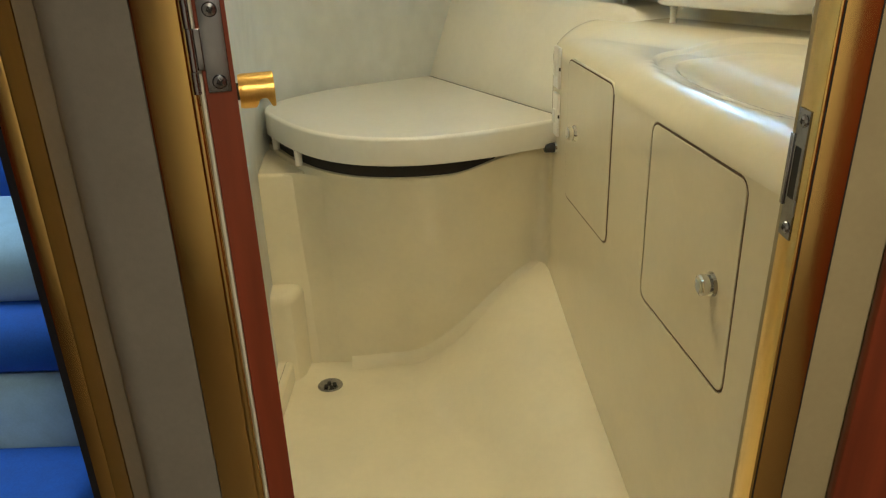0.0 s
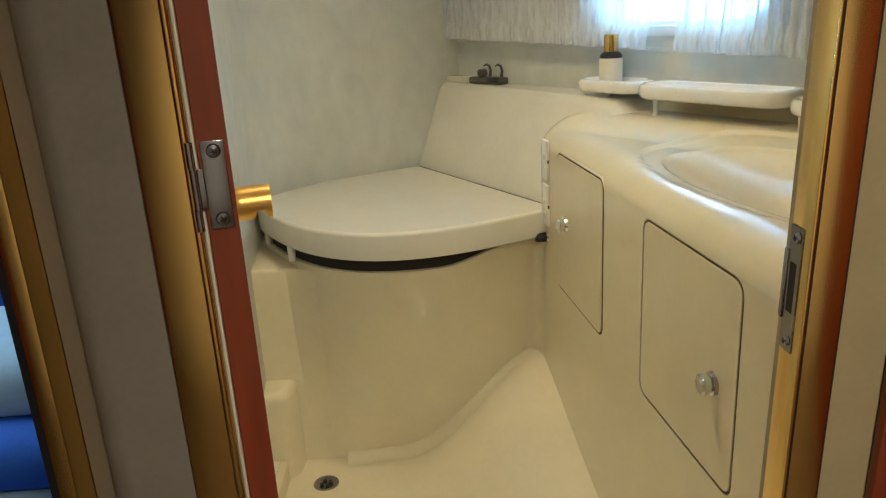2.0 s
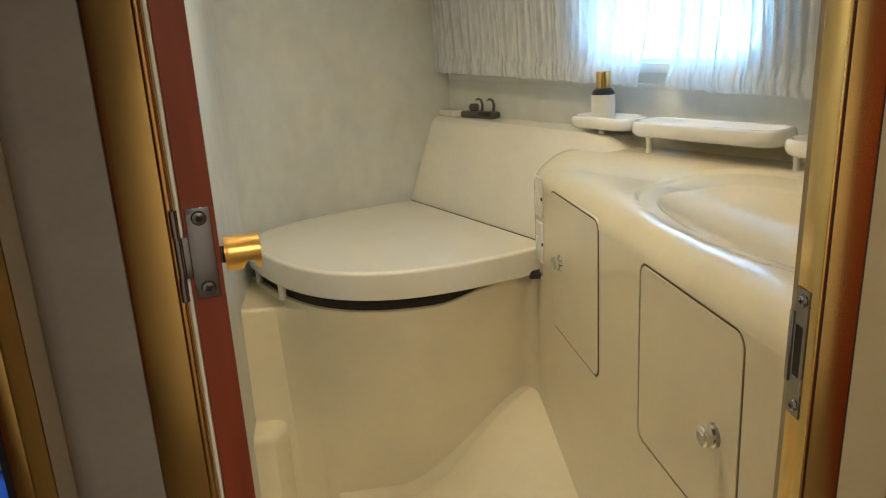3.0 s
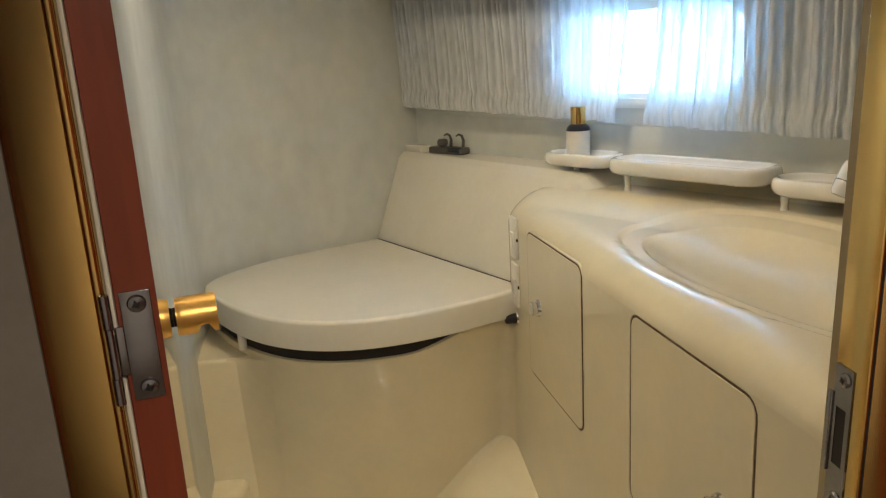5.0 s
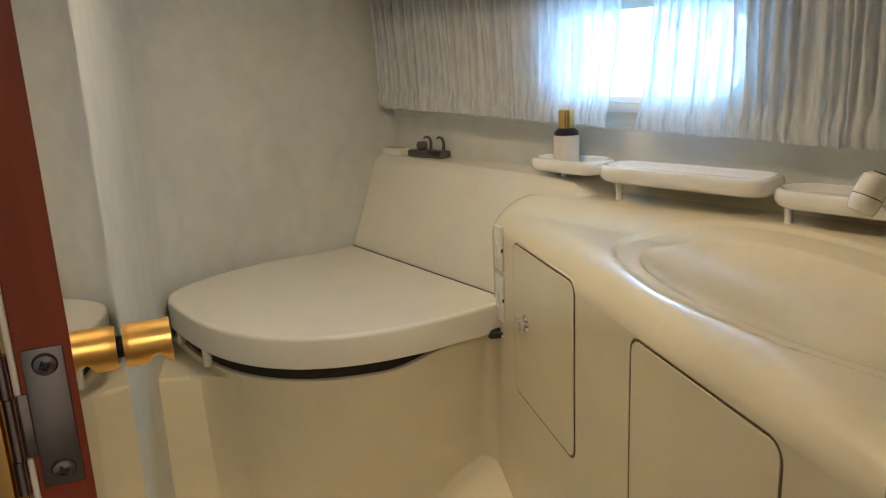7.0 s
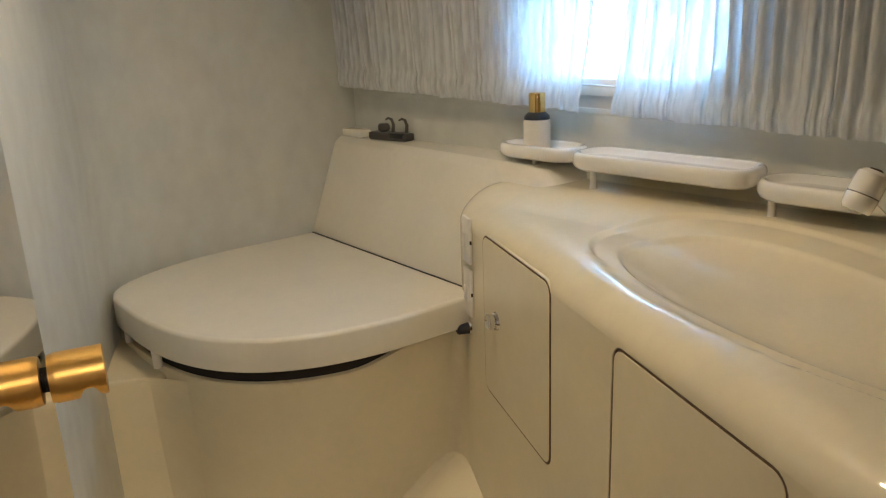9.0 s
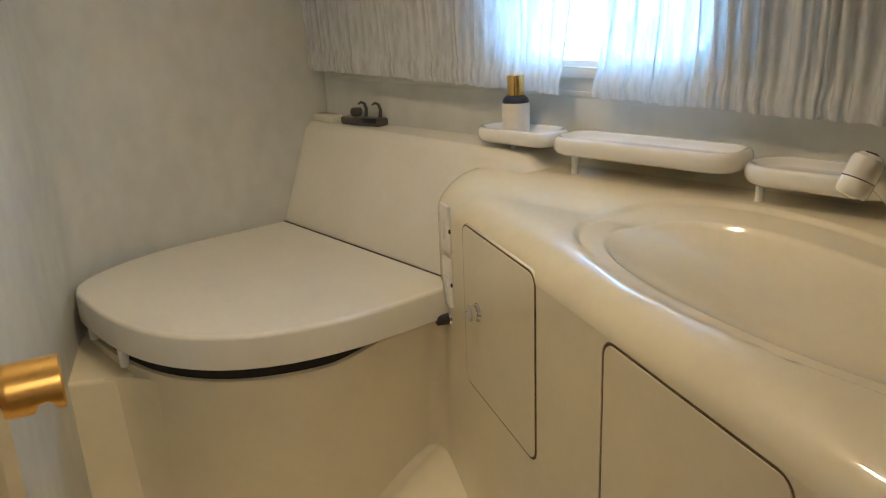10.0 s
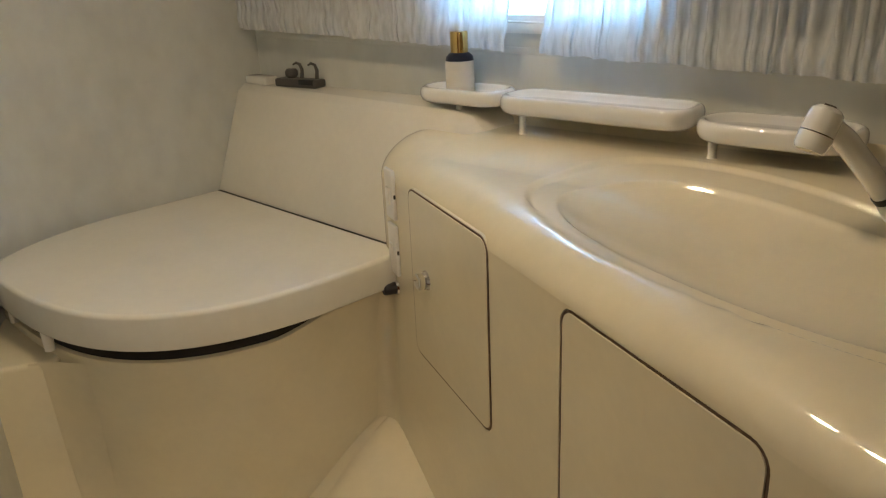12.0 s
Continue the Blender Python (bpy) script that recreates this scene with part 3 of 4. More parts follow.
pts = []
for i in range(49):
    a = radians(90 - 90 * i / 48)
    c, s = math.cos(a), math.sin(a)
    pts.append((-2.04 + 0.555 * c ** (2 / 3.05), 1.13 - 0.575 * s ** (2 / 3.05)))
pts += [(-1.486, 1.164), (-2.222, 1.164)]
for i in range(1, 16):
    a = radians(90 * i / 16)
    pts.append((-2.066 - 0.157 * math.cos(a) ** (2 / 1.75), 0.90 - 0.337 * math.sin(a) ** (2 / 1.75)))
lid = part("lid", bm_prism(pts, 0.636, 0.705, 0.009, 5, True, 0.004), GEL_LID, toilet, "flat cream lid with rounded front")
for px, py in ((-2.035, 0.575), (-1.845, 0.576)):
    part("bumper", bm_turned([(0.0, 0.595), (0.0095, 0.595), (0.0105, 0.644), (0.0, 0.644)], 16), WHITE, lid, "small white bumper", pose(px, py, 0))

# sloping back panel and ledge behind the lid
back = thing("back_panel", HULL, "cream moulded sloping panel behind the toilet", "panel")
prof = [(1.172, 0.60), (1.172, 0.702), (1.268, 0.950)]
for i in range(1, 6):
    a = radians(15 * i)
    prof.append((1.268 + 0.024 * math.sin(a) * 1.1, 0.950 + 0.018 * math.sin(radians(18 * i))))
prof += [(1.60, 0.968), (1.60, 0.60)]
bm = bmesh.new()
xs = [LEFT_A + 0.002 + 0.985 * i / 12 for i in range(13)]
rows = [[bm.verts.new((x, y, z - (z - 0.60) * 0.30 * ss(-1.44, -1.26, x))) for y, z in prof] for x in xs]
for r0, r1 in zip(rows, rows[1:]):
    for k in range(len(prof)):
        bm.faces.new((r0[k], r0[(k + 1) % len(prof)], r1[(k + 1) % len(prof)], r1[k]))
bm.faces.new(rows[0])
bm.faces.new(rows[-1][::-1])
part("slope", bm, GEL_LID, back)
# near-black strip, the slit's shade put in as a body
part("gap", bm_box(LEFT_A + 0.006, -1.49, 1.1560, 1.1735, 0.62, 0.7010), DARK, back, "dark filler standing in for the shade behind the lid")
part("end_cap", bm_box(LEFT_A + 0.004, LEFT_A + 0.10, 1.292, 1.335, 0.966, 0.988, 0.006, 3), GEL_LID, back)

clip = thing("shower_clip", HW @ pose(0.205, -0.033, 0.9685, 0, 0, 6) @ Matrix.Scale(1.22, 4), "dark grey plastic holder with two hooks", "holder")
part("base", bm_box(-0.058, 0.058, -0.017, 0.017, 0.0, 0.017, 0.005, 3), GREY_PLASTIC, clip)
part("tray_slot", bm_box(0.012, 0.052, -0.0185, -0.006, 0.006, 0.0175, 0.002), BLACK, clip)
part("knob", bm_turned([(0.0, 0.036), (0.010, 0.035), (0.0135, 0.030), (0.0135, 0.022), (0.009, 0.016), (0.009, 0.010)], 20), GREY_PLASTIC, clip, "", pose(-0.026, 0.004, 0))
for dx in (0.002, 0.044):
    pts = [(dx, 0.004, 0.012), (dx + 0.003, 0.004, 0.034), (dx - 0.001, 0.003, 0.045), (dx - 0.009, 0.001, 0.048), (dx - 0.016, -0.001, 0.044)]
    part("hook", bm_tube(pts, [0.0042, 0.0036, 0.0032, 0.0028, 0.0018], 10), GREY_PLASTIC, clip)


# ---------- vanity with basin ----------
TOP = 0.905
LY0, LYE, RC = 0.70, 1.985, 0.10
EDGE_IN, EDGE_DROP = 0.085, 0.052
VAN_I = VAN.inverted()
BAS = (0.60, 1.165, 0.150, 0.332, 2.2)       # basin centre, half sizes, squareness


def hull_lx(ly):
    """How far in from the front the hull lining stands."""
    p0, d = VAN @ Vector((0, ly, 0)), VAN.to_3x3() @ Vector((1, 0, 0))
    q, qn = HW.translation, HW.to_3x3() @ Vector((0, 1, 0))
    return (q - p0).dot(qn) / d.dot(qn)


def top_z(lx, ly, edge):
    """The worktop's height; edge: distance in from its rounded rim."""
    w = VAN @ Vector((lx, ly, 0))
    z = TOP
    if edge < EDGE_IN:
        k = 1 - max(0.0, edge) / EDGE_IN
        z -= EDGE_DROP * (1 - math.sqrt(max(0.0, 1 - k ** 2.3)))
    cx, cy, rx, ry, n = BAS
    dx, dy = w.x - cx, w.y - cy
    dx += 0.19 * dy
    rho = (abs(dx / rx) ** n + abs(dy / ry) ** n) ** (1 / n)
    ring = (abs((dx - 0.010) / (rx + 0.044)) ** n + abs(dy / (ry + 0.085)) ** n) ** (1 / n)
    z -= 0.0065 * (1 - ss(0.955, 1.0, ring))
    z -= 0.0055 * (1 - ss(0.985, 1.035, rho))
    if rho < 1.0:
        d = 1 - rho ** 1.7
        z -= 0.062 * d * d / (d + 0.010)
    # shallow rise to a flat shelf under the dishes, then a tight cove up to the lining
    gap = hull_lx(ly) - lx
    z += 0.030 * (1 - ss(0.12, 0.27, gap)) + 0.045 * (1 - ss(-0.02, 0.035, gap)) ** 1.5
    return z


vanity = thing("vanity", VAN, "glossy cream moulded washbasin unit with rounded edge", "vanity")
bm = bmesh.new()


def lattice(rows):
    vs = [[bm.verts.new(p) for p in row] for row in rows]
    for r0, r1 in zip(vs, vs[1:]):
        for k in range(len(r0) - 1):
            if len({r0[k], r0[k + 1], r1[k + 1], r1[k]}) == 4:
                bm.faces.new((r0[k], r0[k + 1], r1[k + 1], r1[k]))


edge_steps = [EDGE_IN * (1 - math.cos(radians(90 * i / 14))) for i in range(15)]
ly_c = LYE - RC
rows = []
for j in range(421):
    ly = LY0 + (ly_c - LY0) * j / 420
    far = hull_lx(ly) + 0.01
    lxs = edge_steps + [EDGE_IN + (far - EDGE_IN) * i / 230 for i in range(1, 231)]
    rows.append([(lx, ly, top_z(lx, ly, lx)) for lx in lxs])
lattice(rows)
rows = []
for j in range(17):                              # rounded corner
    a = radians(90 * j / 16)
    row = []
    for e in edge_steps + [EDGE_IN + (RC - EDGE_IN) * (i + 1) / 3 for i in range(3)]:
        r = max(0.0005, RC - e)
        lx, ly = RC - r * math.cos(a), ly_c + r * math.sin(a)
        row.append((lx, ly, top_z(lx, ly, e)))
    rows.append(row)
lattice(rows)
rows = []
for j in range(61):                              # end towards the toilet
    lx = RC + (hull_lx(LYE) + 0.02 - RC) * j / 60
    row = []
    for e in edge_steps + [EDGE_IN + (RC - EDGE_IN) * (i + 1) / 3 for i in range(3)]:
        row.append((lx, LYE - e, top_z(lx, LYE - e, e)))
    rows.append(row)
lattice(rows)
bmesh.ops.remove_doubles(bm, verts=list(bm.verts), dist=0.0004)
part("worktop", bm, GEL, vanity, "", None, 50)

rnd = random.Random(5)
bm = bmesh.new()
p0, p1 = VAN_I @ (HW @ Vector((1.115, -0.060, 0))), VAN_I @ (HW @ Vector((1.205, -0.078, 0)))
rows = []
for i in range(25):
    t = i / 24
    c = p0.lerp(p1, t)
    half_w = 0.0016 * (0.35 + rnd.random()) * math.sin(math.pi * t) ** 0.5 + 0.0002
    rows.append([(c.x + o, c.y + 0.002 * math.sin(9 * t), top_z(c.x + o, c.y + 0.002 * math.sin(9 * t), 0.3) + 0.0009) for o in (-half_w, half_w)])
lattice(rows)
part("stain", bm, STAIN, vanity, "thin brown stain")

for s_along, off_y, length in ((1.235, -0.075, 0.012), (1.402, -0.070, 0.010), (0.80, -0.120, 0.014)):
    bm = bmesh.new()
    q = VAN_I @ (HW @ Vector((s_along, off_y, 0)))
    rows = []
    for i in range(9):
        t = i / 8
        half_w = 0.0016 * math.sin(math.pi * t) + 0.0002
        cx, cy = q.x + 0.3 * length * t, q.y - length * t
        rows.append([(cx + o, cy, top_z(cx + o, cy, 0.3) + 0.0009) for o in (-half_w, half_w)])
    lattice(rows)
    part("stain", bm, STAIN, vanity, "small brown fleck")

# end wall below the rounded corner
zb = TOP - EDGE_DROP
pts = [(RC - RC * math.cos(radians(90 * i / 12)), ly_c + RC * math.sin(radians(90 * i / 12))) for i in range(13)] + [(0.42, LYE)]
bm = bmesh.new()
lo = [bm.verts.new((x, y, 0.30)) for x, y in pts]
hi = [bm.verts.new((x, y, zb + 0.001)) for x, y in pts]
for k in range(len(pts) - 1):
    bm.faces.new((lo[k], lo[k + 1], hi[k + 1], hi[k]))
part("end_wall", bm, GEL, vanity)

FRONT = pose(0, 0, 0, 0, 0, 90)                  # x along the front, y out of the cupboard
D1 = (1.431, 1.746, 0.545, 0.867)
D2 = (0.904, 1.226, 0.532, 0.847)


def door_outline(d, grow=0.0):
    x0, x1, z0, z1 = d
    return round_rect(x0 - grow, x1 + grow, z0 - grow, z1 + grow, 0.020 + grow, 5)


bm = bm_plate([(0.652, -0.02), (2.06, -0.02), (2.06, 0.60), (ly_c, 0.60), (ly_c, zb + 0.0005), (0.652, zb + 0.0005)], [door_outline(D1, 0.0048), door_outline(D2, 0.0048)], -0.018)
part("front_panel", bm, GEL, vanity, "", FRONT)
# near-black backing so the slits round both doors look shaded
part("gap_backing", bm_box(0.70, 1.84, -0.040, -0.022, 0.5, 0.86), DARK, vanity, "dark backing standing in for shade round the doors", FRONT)

KNOBS = {0: (1.675, 0.715), 1: (0.966, 0.677)}
for i, d in enumerate((D1, D2)):
    proud = (0.0022, 0.0004)[i]                  # one door stands proud, the other sits flush
    bm = bm_prism(door_outline(d), -0.0170, proud, 0.0012, 2)
    bmesh.ops.transform(bm, matrix=Matrix(((1, 0, 0, 0), (0, 0, 1, 0), (0, 1, 0, 0), (0, 0, 0, 1))), verts=list(bm.verts))
    leaf = part("cupboard_door", bm, GEL, vanity, "cream flush cupboard door with rounded corners", FRONT)
    # seal ring fills the gap; its dark colour includes the gap's occlusion
    ring_bm = bm_plate(door_outline(d, 0.0034), [door_outline(d, 0.0002)], -0.012)
    part("gasket", ring_bm, SEAL_SHADE, leaf, "dark brown seal that also stands in for the gap's shade", pose(0, proud - 0.0012, 0))
    kx, kz = KNOBS[i]
    m = pose(kx, proud, kz, -90, 0, 0) @ Matrix.Scale(1.3, 4)
    part("knob", bm_turned([(0.0, 0.0125), (0.006, 0.0135), (0.0095, 0.0150), (0.0118, 0.0135), (0.0122, 0.0105), (0.0112, 0.0075), (0.0108, 0.0045), (0.0130, 0.0040), (0.0142, 0.0)], 26), CHROME, leaf, "chrome push knob", m)


# switch plates and black knob at the end of the front
def switch_plate(z, hgt):
    ob = thing("switch_plate", VAN @ FRONT @ pose(1.838, 0.0003, z), "white plastic switch plate on the vanity front", "switch", "switch plates")
    part("plate", bm_box(-0.022, 0.022, 0.0, 0.008, -hgt / 2, hgt / 2, 0.0025, 3), WHITE, ob)
    part("rocker", bm_box(-0.010, 0.010, 0.007, 0.012, -0.020, 0.014, 0.002, 2), WHITE, ob)
    part("lamp_dot", bm_box(-0.0235, -0.0215, 0.002, 0.006, -0.006, 0.002, 0.0004, 1), DARK, ob, "small dark mark")
    return ob


switch_plate(0.835, 0.098)
switch_plate(0.722, 0.104)
bk = thing("black_knob", VAN @ FRONT @ pose(1.848, 0.0003, 0.635, -90, 0, 0), "black push button with chrome collar", "button")
part("collar", bm_turned([(0.0, 0.004), (0.013, 0.004), (0.015, 0.0)], 24), CHROME, bk)
part("cap", bm_turned([(0.0, 0.030), (0.009, 0.030), (0.0115, 0.027), (0.0125, 0.006), (0.0125, 0.003)], 24), BLACK, bk)


# ---------- porthole, curtains ----------
window = thing("window_1", HW, "oblong porthole with pale moulded frame", "window", "", "structure")
ring_o = round_rect(s0 - 0.022, s1 + 0.022, wz0 - 0.022, wz1 + 0.022, 0.105, 8)
ring_i = round_rect(s0 + 0.012, s1 - 0.012, wz0 + 0.012, wz1 - 0.012, 0.075, 8)
part("window_frame", bm_plate(ring_o, [ring_i], 0.010), WHITE, window, "white inner flange", pose(0, -0.0105, 0))
part("window_frame", bm_plate(round_rect(s0 + 0.001, s1 - 0.001, wz0 + 0.001, wz1 - 0.001, 0.084, 8), [ring_i], 0.058), WHITE, window, "", pose(0, 0.001, 0))
pane = part("pane", bm_plate(round_rect(s0 + 0.011, s1 - 0.011, wz0 + 0.011, wz1 - 0.011, 0.075, 8), [], 0.005), GLASS, window, "", pose(0, 0.03, 0))
pane.visible_shadow = False
out = part("backdrop", bm_plate(rect(-2.5, 4.5, -1.0, 4.0), [], 0.02), OUTSIDE, None, "", None)
out.matrix_world = HW @ pose(0, 2.2, 0)
structure(out, "bright overexposed daylight outside the porthole", "backdrop")


def curtain_bottom(s):
    return 1.108 - 0.033 * s


def curtain(x0, x1, seed, pitch, label):
    ob = thing("curtain", HW @ pose(0, -0.048, 0), label, "curtain", "porthole curtains")
    rnd = random.Random(seed)
    nfold = int((x1 - x0) / pitch)
    phase = [0.0]
    for i in range(nfold):
        phase.append(phase[-1] + rnd.uniform(0.45, 1.6))
    total = phase[-1]
    offs = [rnd.uniform(-1, 1) for i in range(nfold + 2)]
    amps = [rnd.uniform(0.55, 1.25) for i in range(nfold + 2)]
    cols = nfold * 10
    levels = [0.0, 0.006, 0.012, 0.02, 0.03, 0.042, 0.050, 0.056, 0.062, 0.075, 0.095, 0.12, 0.16, 0.21, 0.28, 0.36, 0.45, 0.54]
    bm = bmesh.new()
    rows = []
    for h in levels:
        row = []
        for c in range(cols + 1):
            f = c / cols
            pos = f * nfold
            k = min(nfold - 1, int(pos))
            q = pos - k
            s = x0 + (x1 - x0) * (phase[k] + (phase[k + 1] - phase[k]) * q) / total
            amp = amps[k] * (1 - q) + amps[k + 1] * q
            lean = offs[k] * 0.0035 * math.sin(h * 9 + k)
            wave = math.cos(2 * math.pi * q)
            grip = 1 - 0.35 * math.exp(-((h - 0.052) / 0.010) ** 2)
            full = (0.0048 + 0.0055 * ss(0.03, 0.07, h) + 0.003 * ss(0.06, 0.3, h)) * (1 + 4 * (pitch - 0.023))
            puff = 0.006 * math.exp(-((h - 0.024) / 0.020) ** 2)
            y = -full * amp * wave * grip - puff - 0.018 * ss(0.06, 0.45, h)
            y += 0.0018 * math.sin(31 * s + 17 * h + seed)
            s += 0.22 * h * math.exp(-abs(s - 0.895) / 0.16)
            s += lean + 0.0016 * amp * math.sin(4 * math.pi * q)
            row.append(bm.verts.new((s, y, curtain_bottom(s) + h + 0.0018 * offs[k] * (1 - ss(0, 0.02, h)))))
        rows.append(row)
    for r0, r1 in zip(rows, rows[1:]):
        for k in range(cols):
            bm.faces.new((r0[k], r0[k + 1], r1[k + 1], r1[k]))
    part("cloth", bm, CLOTH, ob, "", None, 180)
    return ob


curtain(0.012, 0.856, 3, 0.023, "gathered white sheer curtain half drawn over the porthole")
curtain(0.934, 2.05, 8, 0.026, "gathered white sheer curtain half drawn over the porthole")
rod = thing("curtain_rod", HW, "thin white curtain wire along the hull lining", "curtain rod")
part("wire", bm_tube([(0.002, -0.026, curtain_bottom(0) + 0.052), (2.10, -0.026, curtain_bottom(2.1) + 0.052)], 0.0022, 8), WHITE, rod)
ledge = part("trim_ledge", bm_box(0.0, 2.3, -0.012, 0.0, 1.078, 1.092, 0.003), LINING)
ledge.matrix_world = HW @ Matrix(((1, 0, 0, 0), (0, 1, 0, 0), (-0.033, 0, 1, 0.004), (0, 0, 0, 1)))
structure(ledge, "narrow cream ledge under the porthole curtains", "ledge")


# ---------- dishes, bottle, tap ----------
def bm_tray(outline, hgt, rim, depth):
    """A moulded dish: rounded outer wall, rim and sunken floor."""
    cx = sum(p[0] for p in outline) / len(outline)
    cy = sum(p[1] for p in outline) / len(outline)
    ext = max(abs(p[0] - cx) for p in outline), max(abs(p[1] - cy) for p in outline)

    def ring(inset, z):
        fx, fy = 1 - inset / ext[0], 1 - inset / ext[1]
        return [bm.verts.new((cx + (x - cx) * fx, cy + (y - cy) * fy, z)) for x, y in outline]

    bm = bmesh.new()
    spec = [(0.016, 0.0), (0.008, 0.0015), (0.003, 0.006), (0.0, 0.014), (0.0, hgt - 0.012), (0.001, hgt - 0.006), (0.0035, hgt - 0.002), (0.0075, hgt), (0.011, hgt - 0.001), (rim + 0.004, hgt - 0.005), (rim + 0.008, hgt - depth + 0.002), (rim + 0.013, hgt - depth)]
    rs = [ring(i, z) for i, z in spec]
    for r0, r1 in zip(rs, rs[1:]):
        for k in range(len(outline)):
            bm.faces.new((r0[k], r0[(k + 1) % len(outline)], r1[(k + 1) % len(outline)], r1[k]))
    bm.faces.new(rs[0][::-1])
    bm.faces.new(rs[-1])
    return bm


def dish(x0, x1, y0, y1, z, r, hgt, pegs, label):
    ob = thing("soap_dish", HW, label, "soap dish", "moulded dishes")
    part("tray", bm_tray(round_rect(x0, x1, y0, y1, r, 8), hgt, 0.011, 0.014), WHITE_GLOSS, ob, "", pose(0, 0, z - hgt), 100)
    for px, py in pegs:
        q = VAN_I @ (HW @ Vector((px, py, 0)))
        foot = top_z(q.x, q.y, 0.3) - 0.001
        tall = z - hgt + 0.003 - foot
        part("peg", bm_turned([(0.0, 0.0), (0.008, 0.0), (0.0065, 0.3 * tall), (0.008, tall), (0.0, tall)], 16), WHITE_GLOSS, ob, "white peg", pose(px, py, foot))
    part("bracket", bm_box(x0 + 0.04, x1 - 0.04, y1 - 0.002, 0.004, z - hgt + 0.004, z - 0.006, 0.003), WHITE_GLOSS, ob)
    return ob


dish(0.665, 0.872, -0.118, -0.010, 1.010, 0.045, 0.032, [(0.76, -0.080)], "white acrylic soap dish on the hull lining")
dish(0.876, 1.252, -0.125, -0.010, 1.008, 0.040, 0.036, [(0.925, -0.095)], "long white acrylic dish on the hull lining")
dish(1.256, 1.500, -0.130, -0.010, 0.996, 0.055, 0.034, [(1.290, -0.100)], "oval white acrylic dish on the hull lining")

bottle = thing("bottle", HW @ pose(0.752, -0.064, 0.9935), "white lotion bottle with navy collar and gold cap", "bottle")
part("body", bm_turned([(0.0, 0.0), (0.027, 0.0), (0.029, 0.003), (0.029, 0.062), (0.028, 0.066), (0.0, 0.067)], 32), GLASSBOTTLE, bottle)
part("collar", bm_turned([(0.0285, 0.0665), (0.027, 0.074), (0.021, 0.080), (0.018, 0.082), (0.0, 0.082)], 32), NAVY, bottle, "navy collar")
part("cap", bm_turned([(0.0175, 0.0822), (0.0178, 0.120), (0.0165, 0.1225), (0.0, 0.1225)], 32), GOLD_BRIGHT, bottle, "shiny gold cap")

tap = thing("mixer_tap", pose(0.682, 1.20, 0.0), "white mixer tap with pull-out spray head", "tap")
part("stem", bm_tube([(0.008, 0.0, 1.040), (0.035, -0.003, 1.018), (0.065, -0.008, 0.985), (0.098, -0.014, 0.945)], [0.0135, 0.0150, 0.0150, 0.0150], 22), WHITE_GLOSS, tap)
part("ring", bm_tube([(0.098, -0.014, 0.945), (0.104, -0.015, 0.938)], 0.0162, 22), BLACK, tap, "dark joint ring")
part("base", bm_tube([(0.104, -0.015, 0.938), (0.122, -0.018, 0.916), (0.130, -0.019, 0.890)], [0.0155, 0.018, 0.021], 22), WHITE_GLOSS, tap)
part("valve_knob", bm_turned([(0.0, 0.932), (0.014, 0.930), (0.017, 0.922), (0.015, 0.890), (0.0, 0.890)], 20), CHROME, tap, "chrome valve knob", pose(0.118, -0.075, 0))
head = part("spray_head", bm_turned([(0.0, 0.038), (0.021, 0.038), (0.0285, 0.031), (0.0300, 0.020), (0.0305, -0.008), (0.0295, -0.010), (0.0295, -0.012), (0.0305, -0.014), (0.0290, -0.036), (0.0245, -0.043), (0.0, -0.044)], 34), WHITE_GLOSS, tap, "", pose(-0.002, 0.0, 1.035, 0, 26, 0) @ Matrix.Scale(0.68, 4))
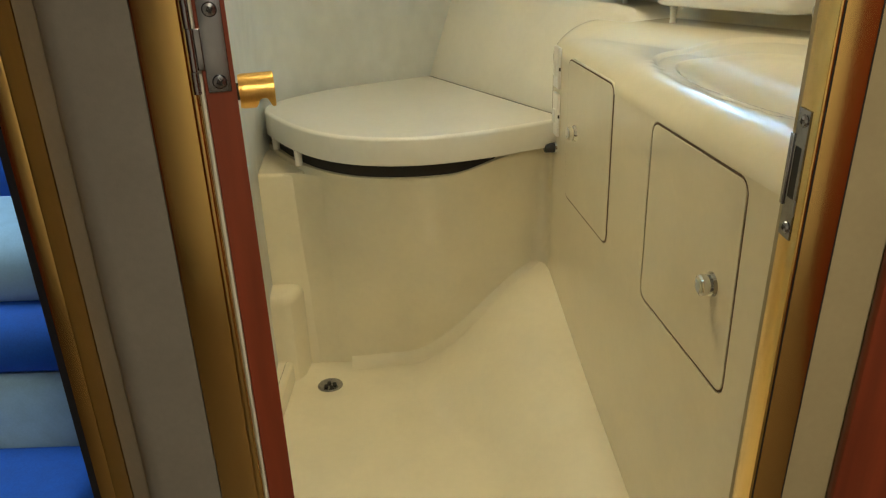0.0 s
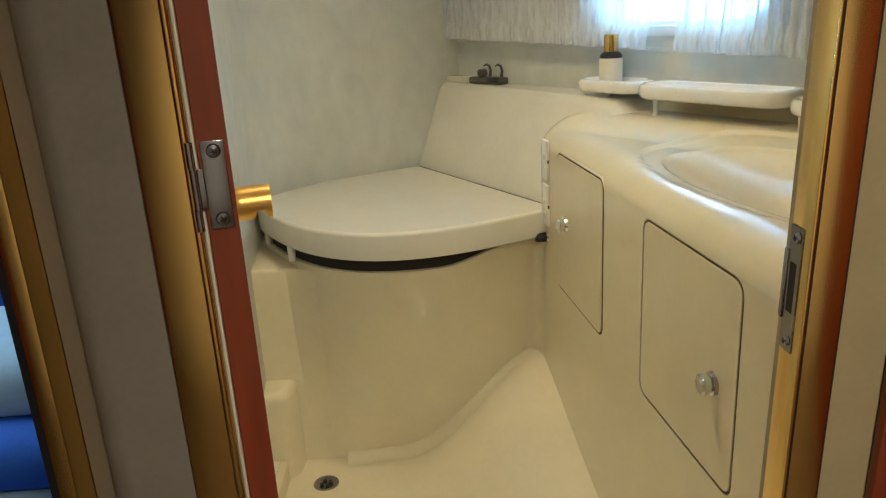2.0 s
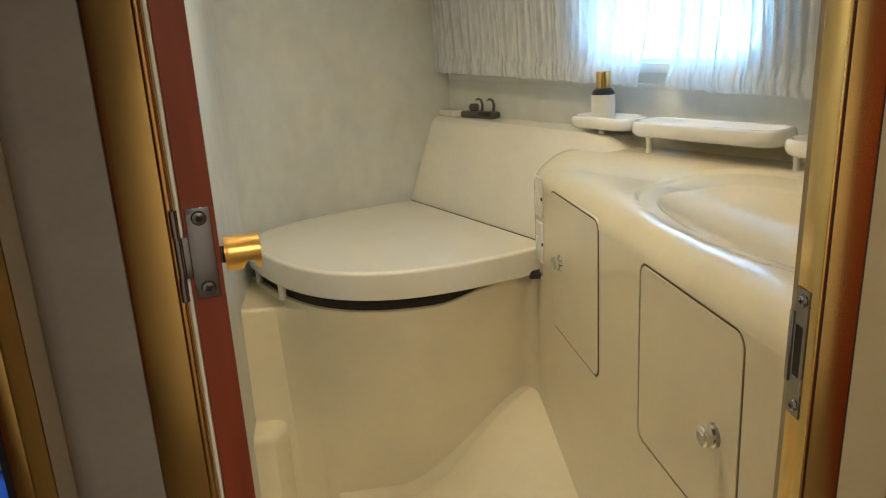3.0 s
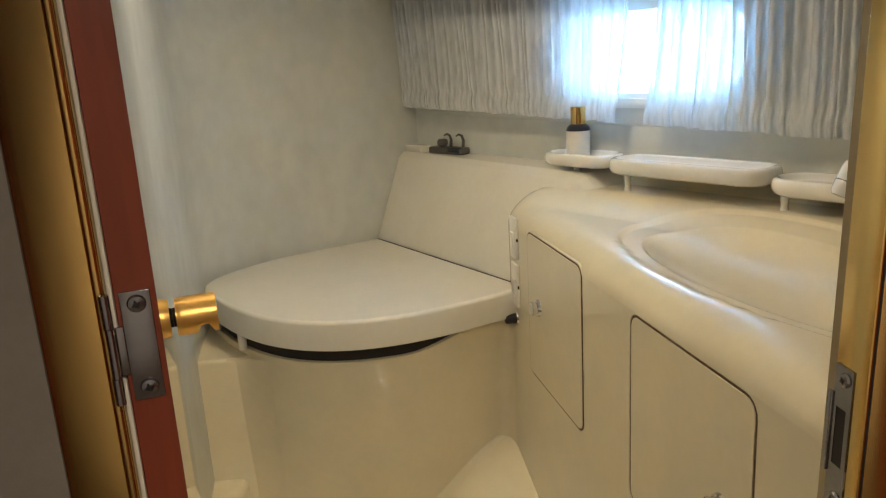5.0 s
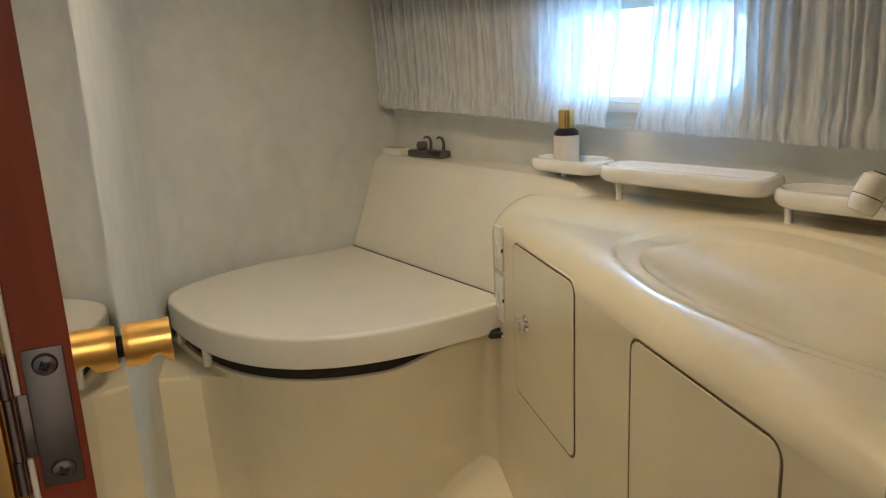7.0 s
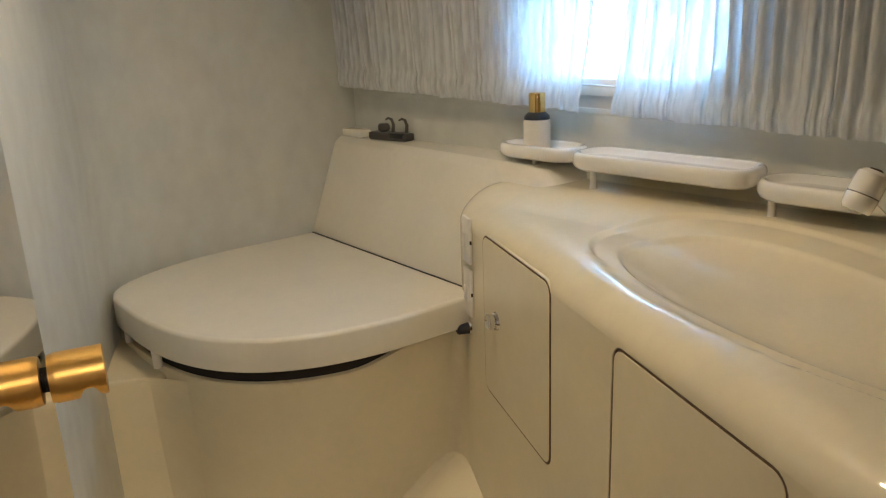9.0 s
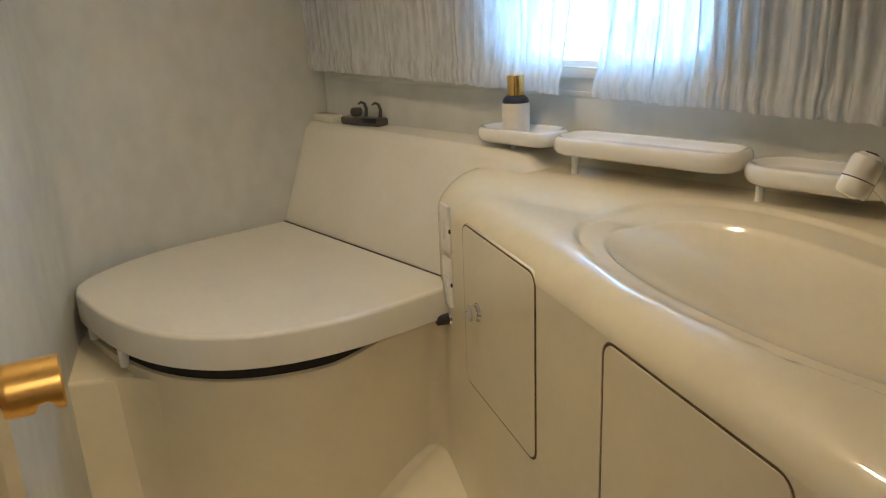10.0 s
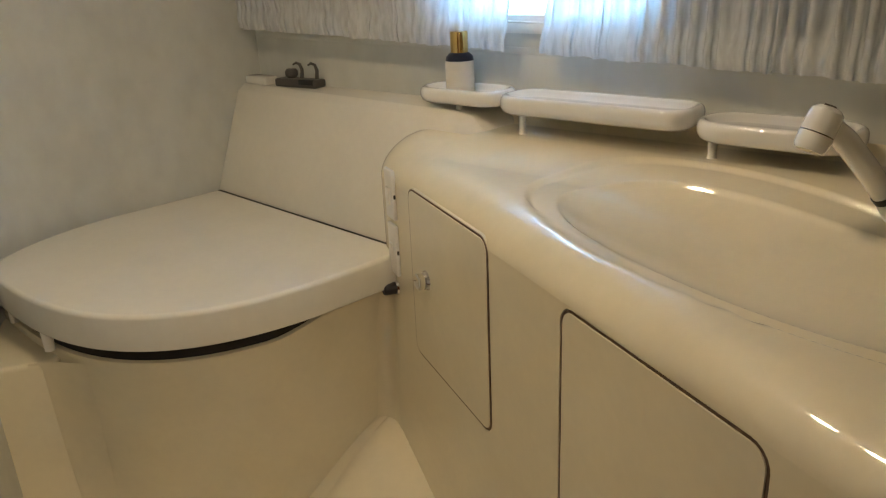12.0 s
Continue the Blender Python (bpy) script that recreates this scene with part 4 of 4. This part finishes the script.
part("band", bm_turned([(0.0290, -0.0095), (0.0300, -0.0100), (0.0300, -0.0120), (0.0290, -0.0125)], 34), STEEL, head, "grey band")
part("lever", bm_tube([(-0.012, 0.0, 0.0385), (0.008, 0.0, 0.0405), (0.030, 0.0, 0.033), (0.050, 0.0, 0.016), (0.074, -0.001, -0.010)], [0.0040, 0.0048, 0.0046, 0.0040, 0.0026], 10), LEVER, head, "slim dark lever")


# ---------- ceiling lights ----------
def downlight(x, y):
    ob = thing("ceiling_light", pose(x, y, CEIL), "small round gold ceiling downlight", "ceiling light", "ceiling downlights")
    part("trim_ring", bm_turned([(0.030, -0.003), (0.032, -0.012), (0.042, -0.010), (0.046, -0.0005), (0.030, -0.0005)], 28), GOLD_BRIGHT, ob)
    part("bulb", bm_turned([(0.0, -0.012), (0.010, -0.011), (0.016, -0.006), (0.020, -0.001), (0.0, -0.001)], 20), BULB, ob, "glowing halogen bulb")
    return ob


for lx, ly in DOWNLIGHTS:
    downlight(lx, ly)
# unseen fitting, added above the passage fill lamp
downlight(0.30, -0.35)


# ---------- berth in the neighbouring cabin ----------
berth = thing("berth", pose(0, 0, 0), "low cabin berth with blue and white bedding", "bed")
part("seat_base", bm_box(-2.4, -0.56, 0.80, 1.06, -0.02, 0.30, 0.01), CREAM_WALL, berth)
part("seat_cushion", bm_box(-2.4, -0.56, 0.78, 1.06, 0.301, 0.375, 0.03, 4), BLUE, berth, "deep blue seat cushion")
part("base", bm_box(-2.4, -0.56, 1.062, 2.5, -0.02, 0.49, 0.02, 3), PALE_BLUE, berth, "pale bed base")
part("mattress", bm_box(-2.4, -0.56, 1.055, 1.62, 0.491, 0.60, 0.05, 5), BLUE, berth, "bright blue bedcover")
pillow = thing("pillow", pose(-1.0, 1.26, 0.585), "pale blue pillow on the berth", "pillow")
part("cushion", bm_box(-0.42, 0.42, -0.14, 0.14, 0.0, 0.13, 0.055, 5), PALE_BLUE, pillow)
bolster = thing("bolster", pose(-1.25, 1.60, 0.575), "deep blue bolster behind the pillow", "cushion")
part("cushion", bm_box(-0.66, 0.66, -0.12, 0.12, 0.0, 0.30, 0.07, 5), BLUE, bolster)
